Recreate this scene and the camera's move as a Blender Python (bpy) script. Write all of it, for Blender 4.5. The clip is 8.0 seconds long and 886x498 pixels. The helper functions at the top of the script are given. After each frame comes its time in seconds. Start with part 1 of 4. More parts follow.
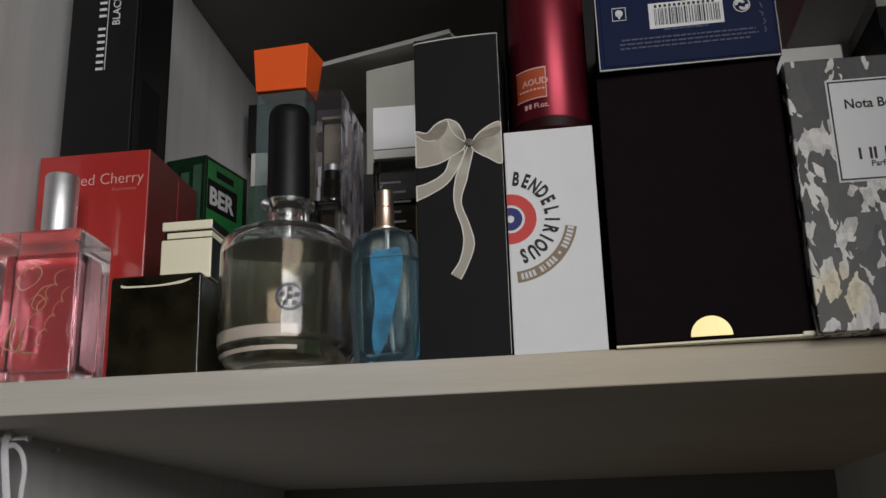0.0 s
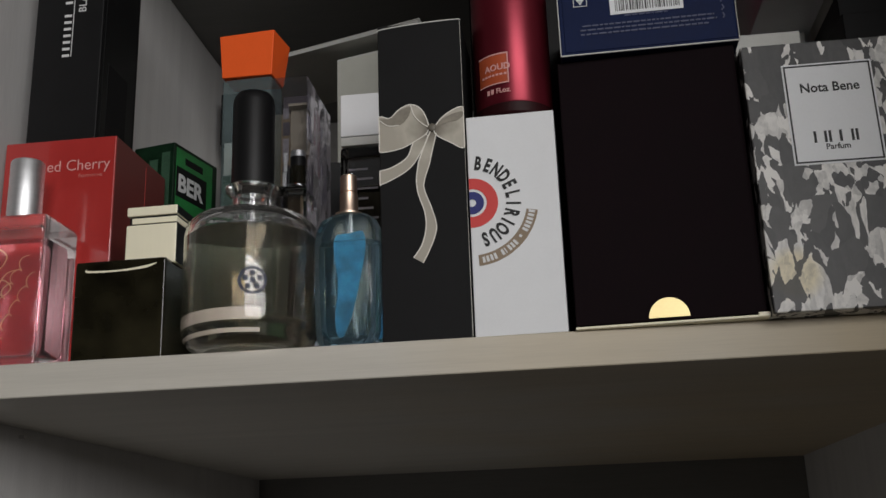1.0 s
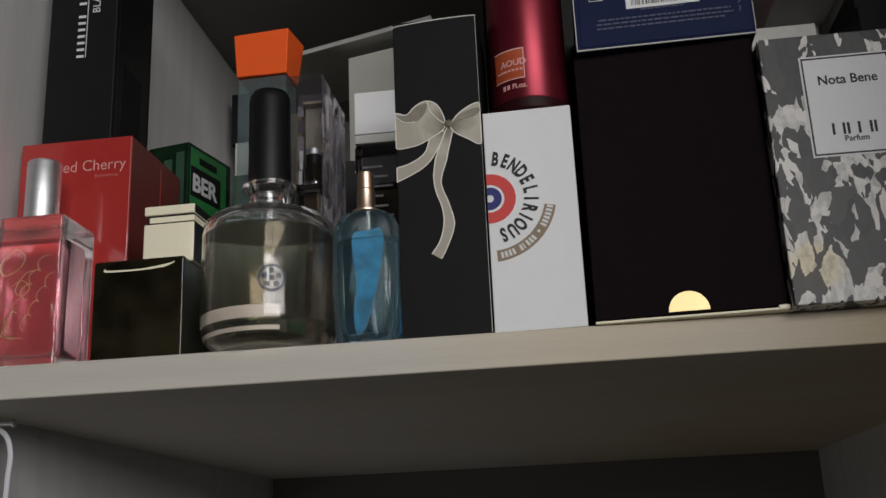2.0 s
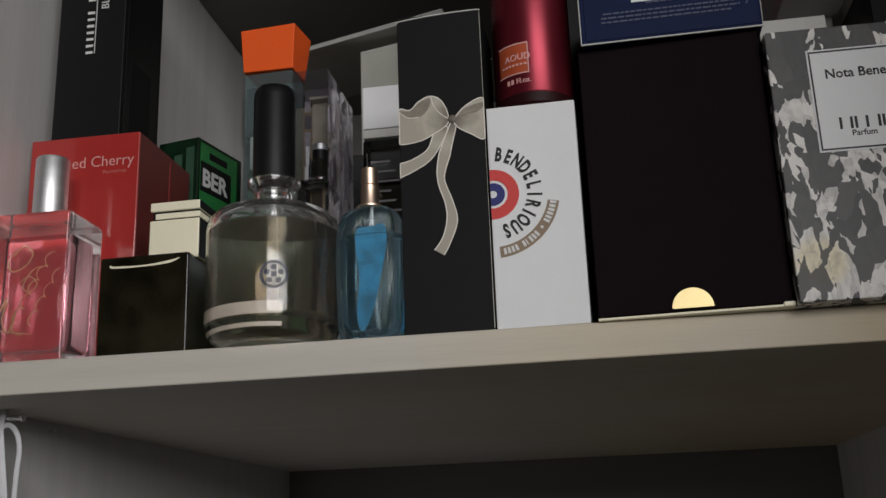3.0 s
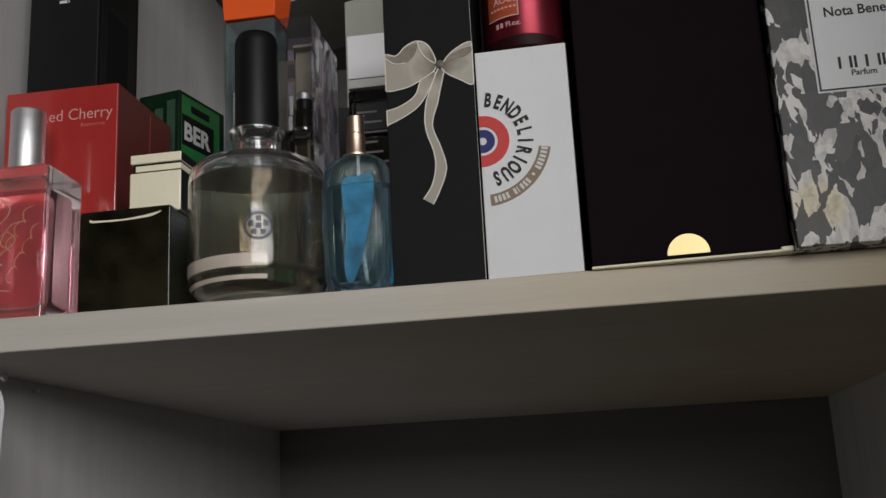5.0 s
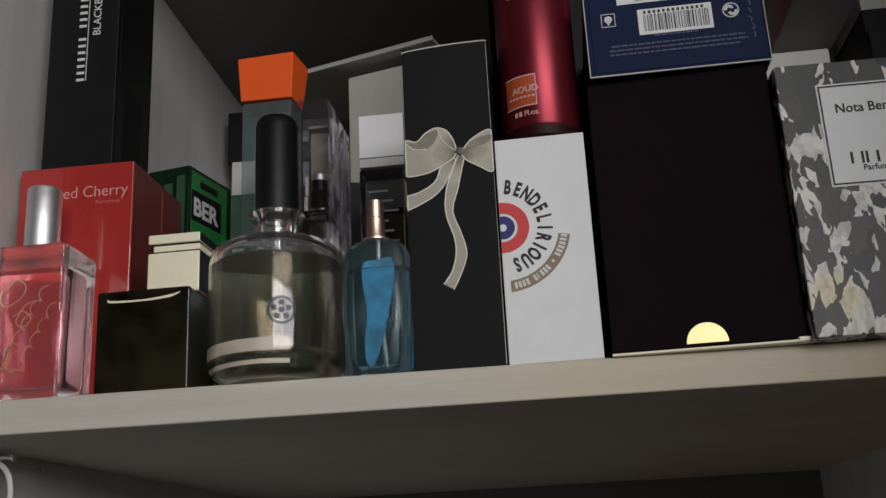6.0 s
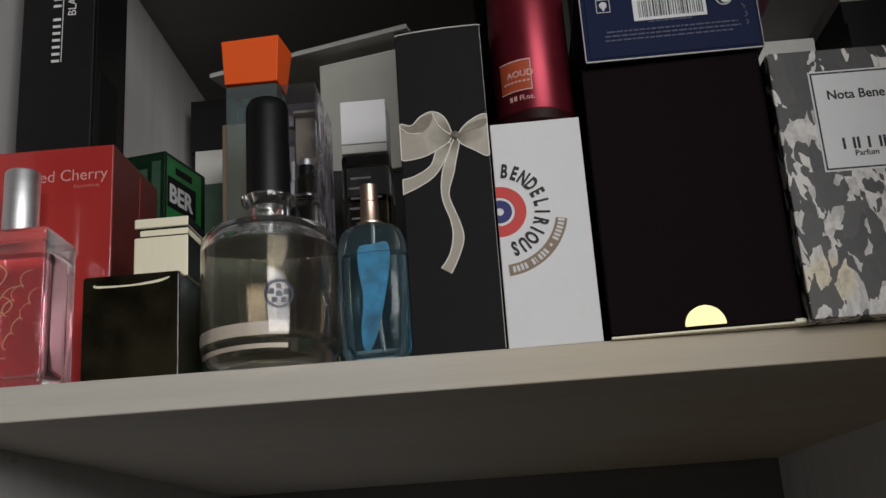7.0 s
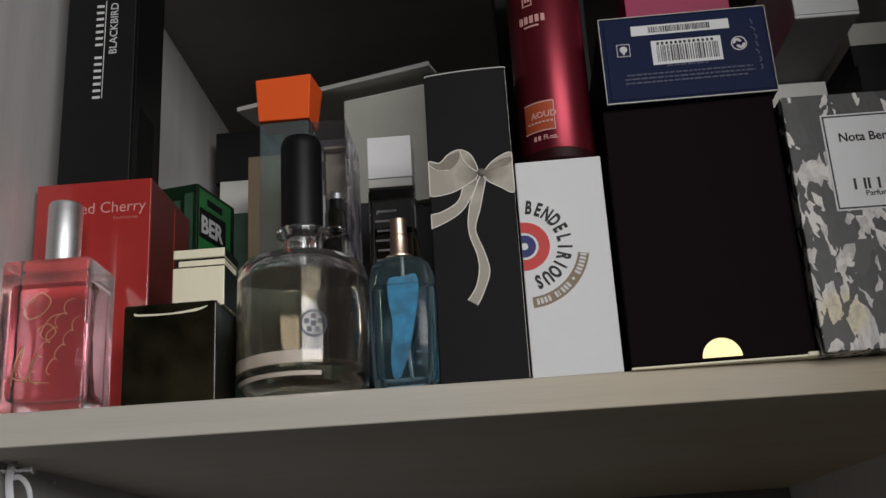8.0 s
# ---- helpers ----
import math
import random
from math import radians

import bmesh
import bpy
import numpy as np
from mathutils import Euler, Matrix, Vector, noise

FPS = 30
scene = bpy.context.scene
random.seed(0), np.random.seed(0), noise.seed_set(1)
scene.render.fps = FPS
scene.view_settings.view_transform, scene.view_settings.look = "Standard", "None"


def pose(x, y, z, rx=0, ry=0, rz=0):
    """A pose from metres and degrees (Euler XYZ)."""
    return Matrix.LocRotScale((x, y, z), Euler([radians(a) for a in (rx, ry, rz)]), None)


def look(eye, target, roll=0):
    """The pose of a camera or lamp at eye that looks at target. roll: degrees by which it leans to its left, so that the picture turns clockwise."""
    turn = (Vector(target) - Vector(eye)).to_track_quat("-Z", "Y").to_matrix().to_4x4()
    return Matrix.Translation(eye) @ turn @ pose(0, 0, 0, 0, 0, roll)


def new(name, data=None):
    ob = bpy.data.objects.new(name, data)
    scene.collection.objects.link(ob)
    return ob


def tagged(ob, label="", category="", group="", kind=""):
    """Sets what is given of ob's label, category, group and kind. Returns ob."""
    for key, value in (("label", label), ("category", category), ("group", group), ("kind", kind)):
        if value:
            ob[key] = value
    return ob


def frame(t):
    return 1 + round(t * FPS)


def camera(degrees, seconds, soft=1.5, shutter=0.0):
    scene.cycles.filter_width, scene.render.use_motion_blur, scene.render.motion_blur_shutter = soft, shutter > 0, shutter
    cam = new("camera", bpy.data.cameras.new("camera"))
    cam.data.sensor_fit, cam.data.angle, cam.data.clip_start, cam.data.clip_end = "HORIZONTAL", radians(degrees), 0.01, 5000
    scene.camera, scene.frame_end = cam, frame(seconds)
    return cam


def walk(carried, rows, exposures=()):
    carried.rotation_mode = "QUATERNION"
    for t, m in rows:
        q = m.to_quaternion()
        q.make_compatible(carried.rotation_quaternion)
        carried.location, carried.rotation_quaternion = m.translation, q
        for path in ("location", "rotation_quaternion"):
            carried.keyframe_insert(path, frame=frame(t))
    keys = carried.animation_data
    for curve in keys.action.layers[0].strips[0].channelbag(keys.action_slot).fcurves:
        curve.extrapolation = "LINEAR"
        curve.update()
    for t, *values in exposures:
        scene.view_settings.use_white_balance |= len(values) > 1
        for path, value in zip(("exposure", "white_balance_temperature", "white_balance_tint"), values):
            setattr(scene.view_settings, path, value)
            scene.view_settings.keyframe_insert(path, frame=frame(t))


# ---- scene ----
cam = camera(47.00, 8.0)
PATH = [
    (0, (-0.01390, -0.44453, 1.41454), (-0.07567, 0.02979, 1.56014), -1.68),
    (0.5, (-0.00482, -0.44165, 1.40994), (-0.06583, 0.03171, 1.55896), -1.82),
    (1, (-0.00388, -0.44568, 1.40812), (-0.05803, 0.03039, 1.55103), -2.08),
    (1.5, (-0.00606, -0.44877, 1.40741), (-0.06156, 0.02714, 1.55034), -2.16),
    (1.7, (-0.00998, -0.44627, 1.40611), (-0.06470, 0.02947, 1.54988), -2.53),
    (2.8, (-0.00439, -0.44588, 1.40941), (-0.07176, 0.02981, 1.54787), -2.11),
    (3, (0.00081, -0.44357, 1.40918), (-0.06910, 0.03161, 1.54815), -2.16),
    (3.5, (0.00679, -0.44455, 1.40515), (-0.05669, 0.03095, 1.54612), -2.51),
    (4, (0.00163, -0.44725, 1.40445), (-0.05563, 0.03029, 1.54111), -2.41),
    (4.2, (-0.00363, -0.44395, 1.40467), (-0.05852, 0.03400, 1.54085), -2.12),
    (5.3, (-0.00152, -0.43012, 1.41058), (-0.06946, 0.05118, 1.52777), -3.22),
    (5.5, (-0.00540, -0.43622, 1.41801), (-0.06673, 0.04167, 1.55167), -3.22),
    (6, (-0.02205, -0.44222, 1.41869), (-0.07155, 0.03313, 1.56564), -2.93),
    (6.5, (-0.03512, -0.43757, 1.41747), (-0.07654, 0.03773, 1.56706), -2.56),
    (7, (-0.05055, -0.44029, 1.41481), (-0.06877, 0.03806, 1.55919), -3.96),
    (7.5, (-0.05931, -0.45569, 1.41400), (-0.09030, 0.01901, 1.56794), -3.46),
    (8, (-0.05849, -0.46102, 1.41190), (-0.07961, 0.01313, 1.56918), -3.38),
]
walk(cam, [(t, look(eye, target, roll)) for t, eye, target, roll in PATH])


# ---- light ----
world = bpy.data.worlds.new("world")
scene.world = world
world.use_nodes = True
sky = world.node_tree.nodes.new("ShaderNodeTexSky")
sky.sky_type, sky.sun_disc, sky.sun_elevation, sky.sun_rotation = "NISHITA", False, radians(35), radians(200)
world.node_tree.links.new(sky.outputs[0], world.node_tree.nodes["Background"].inputs[0])
world.node_tree.nodes["Background"].inputs[1].default_value = 0.1
scene.view_settings.exposure = 0.0


def area_lamp(name, where, target, width, height, watts, colour):
    data = bpy.data.lights.new(name, "AREA")
    data.shape, data.size, data.size_y, data.energy, data.color = "RECTANGLE", width, height, watts, colour
    lamp = new(name, data)
    lamp.matrix_world = look(where, target)
    return lamp


area_lamp("window_light", (1.10, -2.37, 2.00), (1.10, 0.0, 2.00), 1.8, 0.8, 44.0, (1.0, 0.975, 0.965))


# ---- materials ----
def nodes_of(name):
    m = bpy.data.materials.new(name)
    m.use_nodes = True
    t = m.node_tree
    return m, t, t.nodes["Principled BSDF"]


def put(t, kind, **values):
    n = t.nodes.new("ShaderNode" + kind)
    for key, value in values.items():
        n.inputs[key].default_value = value
    return n


def varied(name, colour, rough=0.5, metal=0.0, scale=60.0, spread=0.12, bump=0.05, fine=900.0, stretch=(1, 1, 1), coat=0.0, spec=0.5):
    """A surface whose colour and gloss vary at two scales, with a fine relief."""
    m, t, p = nodes_of(name)
    co = t.nodes.new("ShaderNodeTexCoord")
    mp = put(t, "Mapping", Scale=stretch)
    t.links.new(co.outputs["Object"], mp.inputs[0])
    big, small = put(t, "TexNoise", Scale=scale, Detail=5.0), put(t, "TexNoise", Scale=fine, Detail=3.0)
    for n in (big, small):
        t.links.new(mp.outputs[0], n.inputs["Vector"])
    mix = t.nodes.new("ShaderNodeMix")
    mix.data_type = "FLOAT"
    mix.inputs[0].default_value = 0.4
    t.links.new(big.outputs[0], mix.inputs[2])
    t.links.new(small.outputs[0], mix.inputs[3])
    ramp = t.nodes.new("ShaderNodeValToRGB")
    ramp.color_ramp.elements[0].position, ramp.color_ramp.elements[1].position = 0.3, 0.7
    ramp.color_ramp.elements[0].color = (*[c * (1 - spread) for c in colour], 1)
    ramp.color_ramp.elements[1].color = (*[min(1, c * (1 + spread)) for c in colour], 1)
    t.links.new(mix.outputs[0], ramp.inputs[0])
    t.links.new(ramp.outputs[0], p.inputs["Base Color"])
    gloss = put(t, "MapRange", **{"To Min": rough * 0.85, "To Max": min(1.0, rough * 1.15)})
    t.links.new(big.outputs[0], gloss.inputs[0])
    t.links.new(gloss.outputs[0], p.inputs["Roughness"])
    b = put(t, "Bump", Strength=bump, Distance=0.0006)
    t.links.new(small.outputs[0], b.inputs["Height"])
    t.links.new(b.outputs[0], p.inputs["Normal"])
    p.inputs["Metallic"].default_value, p.inputs["Coat Weight"].default_value = metal, coat
    p.inputs["Specular IOR Level"].default_value = spec
    return m


def glass(name, colour=(1, 1, 1), ior=1.45, rough=0.0):
    m, t, p = nodes_of(name)
    p.inputs["Base Color"].default_value = (*colour, 1)
    p.inputs["Transmission Weight"].default_value = 1.0
    p.inputs["IOR"].default_value, p.inputs["Roughness"].default_value = ior, rough
    return m


def collage(name):
    """Torn grey and black paper print with a yellowed patch."""
    m, t, p = nodes_of(name)
    co = t.nodes.new("ShaderNodeTexCoord")
    mp = put(t, "Mapping", Scale=(1.0, 1.0, 0.52), Location=(0.35, 0.0, 0.1), Rotation=(0.0, 0.3, 0.0))
    t.links.new(co.outputs["Object"], mp.inputs[0])
    def math_node(op, x, y, z=0.0):
        n = t.nodes.new("ShaderNodeMath")
        n.operation = op
        for k, v in enumerate((x, y, z)):
            if isinstance(v, (int, float)):
                n.inputs[k].default_value = v
            else:
                t.links.new(v, n.inputs[k])
        return n.outputs[0]

    def warped(base, scale, detail, amount):
        n = put(t, "TexNoise", Scale=scale, Detail=detail, Roughness=0.55)
        t.links.new(base, n.inputs["Vector"])
        bend = t.nodes.new("ShaderNodeVectorMath")
        bend.operation = "MULTIPLY_ADD"
        bend.inputs[1].default_value = amount
        t.links.new(n.outputs["Color"], bend.inputs[0])
        t.links.new(base, bend.inputs[2])
        return bend.outputs[0]

    def cells(base, scale):
        v = put(t, "TexVoronoi", Scale=scale, Randomness=1.0)
        t.links.new(base, v.inputs["Vector"])
        c = t.nodes.new("ShaderNodeSeparateColor")
        t.links.new(v.outputs["Color"], c.inputs[0])
        return c.outputs[0], c.outputs[1]

    # large torn shards, then small scraps over them
    torn = warped(warped(mp.outputs[0], 60.0, 1.0, (0.009, 0.009, 0.009)), 300.0, 2.0, (0.0026, 0.0026, 0.0026))
    big, tone = cells(torn, 132.0)
    scrap, scrap_tone = cells(torn, 320.0)
    place = t.nodes.new("ShaderNodeSeparateXYZ")
    t.links.new(co.outputs["Object"], place.inputs[0])
    lean = math_node("MULTIPLY_ADD", place.outputs["X"], -1.6, math_node("MULTIPLY", place.outputs["Z"], -0.9))
    level = math_node("MULTIPLY_ADD", scrap, 0.85, math_node("ADD", big, lean))
    pale = math_node("GREATER_THAN", level, 0.95)
    streak = put(t, "TexNoise", Scale=330.0, Detail=4.0, Roughness=0.6)
    t.links.new(torn, streak.inputs["Vector"])
    light_side, dark_side = t.nodes.new("ShaderNodeValToRGB"), t.nodes.new("ShaderNodeValToRGB")
    for side, lo, hi in ((light_side, (0.40, 0.39, 0.375, 1), (0.80, 0.78, 0.745, 1)), (dark_side, (0.028, 0.028, 0.029, 1), (0.062, 0.061, 0.060, 1))):
        side.color_ramp.elements[0].color, side.color_ramp.elements[1].color = lo, hi
        side.color_ramp.elements[0].position, side.color_ramp.elements[1].position = 0.25, 0.6
    t.links.new(math_node("MULTIPLY_ADD", scrap_tone, 0.28, math_node("MULTIPLY", streak.outputs[0], 0.75)), light_side.inputs[0])
    t.links.new(math_node("MULTIPLY_ADD", tone, 0.35, math_node("MULTIPLY", streak.outputs[0], 0.5)), dark_side.inputs[0])
    ramp = t.nodes.new("ShaderNodeMix")
    ramp.data_type = "RGBA"
    t.links.new(pale, ramp.inputs[0])
    t.links.new(dark_side.outputs[0], ramp.inputs[6])
    t.links.new(light_side.outputs[0], ramp.inputs[7])
    spot = t.nodes.new("ShaderNodeVectorMath")
    spot.operation = "DISTANCE"
    spot.inputs[1].default_value = (-0.0265, 0.0, 0.0165)
    t.links.new(co.outputs["Object"], spot.inputs[0])
    pr = put(t, "MapRange", **{"From Min": 0.0080, "From Max": 0.0130, "To Min": 1.0, "To Max": 0.0})
    t.links.new(spot.outputs["Value"], pr.inputs[0])
    mix = t.nodes.new("ShaderNodeMix")
    mix.data_type, mix.blend_type = "RGBA", "MULTIPLY"
    t.links.new(pr.outputs[0], mix.inputs[0])
    t.links.new(ramp.outputs[2], mix.inputs[6])
    mix.inputs[7].default_value = (1.0, 0.92, 0.70, 1)
    t.links.new(mix.outputs[2], p.inputs["Base Color"])
    p.inputs["Roughness"].default_value = 0.5
    return m


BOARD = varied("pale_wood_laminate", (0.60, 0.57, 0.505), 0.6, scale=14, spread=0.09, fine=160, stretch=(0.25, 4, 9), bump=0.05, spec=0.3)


def yellow_falloff(m, tint):
    """Adds yellowish patches to a laminate and paints in a warm falloff towards +x."""
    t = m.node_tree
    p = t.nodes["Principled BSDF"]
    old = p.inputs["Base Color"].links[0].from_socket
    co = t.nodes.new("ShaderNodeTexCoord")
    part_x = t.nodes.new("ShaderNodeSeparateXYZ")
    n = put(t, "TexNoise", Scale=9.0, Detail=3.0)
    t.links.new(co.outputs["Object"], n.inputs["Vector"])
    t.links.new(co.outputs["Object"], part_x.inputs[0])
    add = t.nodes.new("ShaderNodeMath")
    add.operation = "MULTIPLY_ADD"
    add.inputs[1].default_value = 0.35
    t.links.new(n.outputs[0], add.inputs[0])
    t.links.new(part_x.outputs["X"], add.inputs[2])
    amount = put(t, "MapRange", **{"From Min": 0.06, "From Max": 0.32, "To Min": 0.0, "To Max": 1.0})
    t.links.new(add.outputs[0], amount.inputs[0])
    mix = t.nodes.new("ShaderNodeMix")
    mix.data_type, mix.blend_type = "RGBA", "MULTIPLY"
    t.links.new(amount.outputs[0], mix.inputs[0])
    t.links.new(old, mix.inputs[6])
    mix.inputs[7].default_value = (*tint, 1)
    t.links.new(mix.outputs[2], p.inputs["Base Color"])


# yellowish patches plus the dimmer right end of the shelf, put into its colour
yellow_falloff(BOARD, (0.95, 0.84, 0.66))
SIDE = varied("grey_wood_laminate", (0.62, 0.61, 0.60), 0.50, scale=12, spread=0.10, fine=150, stretch=(6, 6, 0.35), bump=0.06)
# kept darker than the shelf board so less light bounces beneath it
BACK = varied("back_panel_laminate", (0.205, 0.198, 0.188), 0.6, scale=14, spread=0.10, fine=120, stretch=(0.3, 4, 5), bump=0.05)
# room surfaces out of view, darkened to weaken the bounced light
PAINT = varied("wall_paint", (0.16, 0.157, 0.154), 0.8, scale=3, spread=0.05, fine=80)
FLOORING = varied("floor_wood", (0.045, 0.037, 0.030), 0.5, scale=5, spread=0.2, fine=40, stretch=(0.3, 3, 1))
WHITE_CARD = varied("white_card", (0.80, 0.81, 0.82), 0.55, spread=0.03, bump=0.04)
OFF_WHITE = varied("offwhite_card", (0.62, 0.62, 0.58), 0.6, spread=0.05, bump=0.05)
GREY_CARD = varied("grey_card", (0.56, 0.56, 0.50), 0.6, spread=0.06, bump=0.05)
LID_CARD = varied("pale_grey_board", (0.5, 0.5, 0.48), 0.65, spread=0.06)
BLACK_CARD = varied("black_card", (0.009, 0.009, 0.0095), 0.5, spread=0.15, bump=0.10, spec=0.2)
CHARCOAL = varied("charcoal_textured_paper", (0.0105, 0.0105, 0.0110), 0.6, spread=0.2, bump=0.2, fine=2200, spec=0.15)
AUBERGINE = varied("aubergine_cloth_paper", (0.0082, 0.0043, 0.0056), 0.7, spread=0.25, bump=0.15, fine=2500, spec=0.06)
RED_CARD = varied("red_card", (0.42, 0.028, 0.024), 0.38, spread=0.08, bump=0.04, coat=0.6)
DARK_RED = varied("dark_red_base", (0.022, 0.003, 0.004), 0.5, spread=0.1, spec=0.2)
CRIMSON = varied("crimson_lacquered_metal", (0.21, 0.020, 0.034), 0.36, metal=0.7, spread=0.06, bump=0.02)
NAVY = varied("navy_card", (0.0072, 0.0145, 0.056), 0.55, spread=0.15, bump=0.05, spec=0.12)
# red card for the carton's right side, shade mixed into the colour
RED_SHADED = varied("shaded_red_card", (0.16, 0.034, 0.030), 0.38, spread=0.10, bump=0.04)
MURKY_GREEN = varied("dull_green_print", (0.035, 0.085, 0.050), 0.5, spread=0.5, scale=50)
REFRACTION_CREAM = varied("refraction_cream", (0.44, 0.385, 0.32), 0.5, spread=0.12, scale=60, fine=150)
PINK_CARD = varied("magenta_card", (0.42, 0.03, 0.11), 0.45, spread=0.06)
GREEN_CARD = varied("green_card", (0.025, 0.22, 0.055), 0.4, spread=0.25, scale=90)
GREEN_BLACK = varied("dark_green_card", (0.006, 0.022, 0.010), 0.4, spread=0.7, scale=90, spec=0.25)
BROWN_CARD = varied("brown_card", (0.19, 0.14, 0.085), 0.6, spread=0.1)
ORANGE = varied("orange_plastic", (0.93, 0.125, 0.022), 0.5, spread=0.04, bump=0.03, spec=0.2)
GOLD_FOIL = varied("gold_foil", (0.80, 0.66, 0.34), 0.48, metal=1.0, spread=0.05, bump=0.03)
GOLD_CAP = varied("brushed_pale_gold", (0.98, 0.92, 0.70), 0.42, metal=0.0, spread=0.02, bump=0.02, stretch=(8, 1, 1))
ROSE_GOLD = varied("rose_gold", (0.92, 0.70, 0.55), 0.38, metal=1.0, spread=0.04)
SILVER = varied("satin_silver", (0.90, 0.91, 0.92), 0.48, metal=1.0, spread=0.06, bump=0.04, stretch=(1, 1, 12))
CHROME = varied("chrome", (0.75, 0.75, 0.76), 0.12, metal=1.0, spread=0.03)
BLACK_PLASTIC = varied("black_plastic", (0.008, 0.008, 0.0085), 0.45, spread=0.1, bump=0.04, spec=0.3)
CORD = varied("white_woven_cord", (0.70, 0.71, 0.74), 0.8, spread=0.1, fine=1800, bump=0.4)
INK = varied("black_ink", (0.012, 0.012, 0.012), 0.6, spread=0.1)
WHITE_INK = varied("white_ink", (0.72, 0.72, 0.72), 0.6, spread=0.05)
GREY_INK = varied("grey_ink", (0.075, 0.085, 0.15), 0.6, spread=0.1)
PINK_INK = varied("pink_ink", (0.72, 0.38, 0.36), 0.6, spread=0.1)
FAINT_INK = varied("faint_pink_ink", (0.56, 0.16, 0.14), 0.6, spread=0.1)
RED_INK = varied("red_ink", (0.66, 0.055, 0.05), 0.55, spread=0.05)
NAVY_INK = varied("navy_ink", (0.018, 0.022, 0.17), 0.55, spread=0.1)
TAUPE_INK = varied("taupe_ink", (0.27, 0.20, 0.13), 0.55, spread=0.08)
ORANGE_LABEL = varied("orange_label", (0.46, 0.085, 0.03), 0.5, spread=0.1)
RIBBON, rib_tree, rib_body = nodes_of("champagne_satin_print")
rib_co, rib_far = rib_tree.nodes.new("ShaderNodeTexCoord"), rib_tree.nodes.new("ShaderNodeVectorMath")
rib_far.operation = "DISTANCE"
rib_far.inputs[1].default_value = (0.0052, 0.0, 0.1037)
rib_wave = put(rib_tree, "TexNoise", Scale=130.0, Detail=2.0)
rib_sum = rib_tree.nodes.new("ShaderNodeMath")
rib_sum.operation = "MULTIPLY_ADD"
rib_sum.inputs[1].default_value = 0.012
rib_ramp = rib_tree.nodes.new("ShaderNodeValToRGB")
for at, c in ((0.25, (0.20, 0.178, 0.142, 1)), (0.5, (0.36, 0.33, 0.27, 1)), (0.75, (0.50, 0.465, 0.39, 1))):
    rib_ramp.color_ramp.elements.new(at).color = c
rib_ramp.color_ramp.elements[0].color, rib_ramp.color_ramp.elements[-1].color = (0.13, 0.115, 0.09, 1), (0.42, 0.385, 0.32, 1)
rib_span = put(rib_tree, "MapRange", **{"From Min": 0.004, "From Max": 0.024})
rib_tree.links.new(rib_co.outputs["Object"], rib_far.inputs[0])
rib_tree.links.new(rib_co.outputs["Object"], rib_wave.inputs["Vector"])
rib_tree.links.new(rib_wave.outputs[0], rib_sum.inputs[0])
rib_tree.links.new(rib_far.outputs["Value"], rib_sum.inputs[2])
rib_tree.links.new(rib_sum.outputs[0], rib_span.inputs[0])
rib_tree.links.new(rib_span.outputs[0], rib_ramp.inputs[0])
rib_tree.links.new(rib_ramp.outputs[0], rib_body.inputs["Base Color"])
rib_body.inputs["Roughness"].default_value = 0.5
RIBBON_LINING = varied("taupe_satin_print", (0.25, 0.225, 0.18), 0.5, spread=0.25, scale=120)
RIBBON_EDGE = varied("cream_print", (0.78, 0.75, 0.68), 0.5, spread=0.05)
EMBLEM_INK = varied("dull_navy_ink", (0.030, 0.038, 0.072), 0.5, spread=0.15)
GOLD_INK = varied("gold_ink", (0.62, 0.37, 0.20), 0.4, metal=0.15, spread=0.15)
COLLAGE = collage("torn_paper_print")
CLEAR = glass("clear_glass", (0.97, 0.985, 0.98), 1.45)


def hazy(name, colour, amount, haze, ior=1.45):
    """Glass with an uneven pale haze mixed in to brighten its dark refractions."""
    m = glass(name, colour, ior)
    t = m.node_tree
    veil = put(t, "BsdfDiffuse", Color=(*haze, 1))
    mix = t.nodes.new("ShaderNodeMixShader")
    n = put(t, "TexNoise", Scale=60.0, Detail=5.0, Roughness=0.6)
    much = put(t, "MapRange", **{"From Min": 0.35, "From Max": 0.7, "To Min": amount * 0.6, "To Max": amount * 1.5})
    t.links.new(n.outputs[0], much.inputs[0])
    t.links.new(much.outputs[0], mix.inputs[0])
    t.links.new(t.nodes["Principled BSDF"].outputs[0], mix.inputs[1])
    t.links.new(veil.outputs[0], mix.inputs[2])
    t.links.new(mix.outputs[0], t.nodes["Material Output"].inputs[0])
    return m


HAZY = hazy("hazy_clear_glass", (0.985, 0.985, 0.98), 0.018, (0.62, 0.59, 0.56))
HAZY_PINK = hazy("hazy_thick_glass", (0.98, 0.97, 0.97), 0.07, (0.66, 0.60, 0.60))


def film(name, tint, gloss):
    """Thin clear plastic: see-through with a faint sheen."""
    m, t, p = nodes_of(name)
    clear, sheen, mix = put(t, "BsdfTransparent", Color=(*tint, 1)), put(t, "BsdfGlossy", Roughness=0.12), t.nodes.new("ShaderNodeMixShader")
    streak = put(t, "TexNoise", Scale=70.0, Detail=4.0, Distortion=1.0)
    amount = put(t, "MapRange", **{"From Min": 0.4, "From Max": 0.7, "To Min": gloss * 0.4, "To Max": gloss * 2.2})
    t.links.new(streak.outputs[0], amount.inputs[0])
    t.links.new(amount.outputs[0], mix.inputs[0])
    t.links.new(clear.outputs[0], mix.inputs[1])
    t.links.new(sheen.outputs[0], mix.inputs[2])
    t.links.new(mix.outputs[0], t.nodes["Material Output"].inputs[0])
    return m


ACETATE = film("clear_acetate", (0.92, 0.92, 0.93), 0.13)


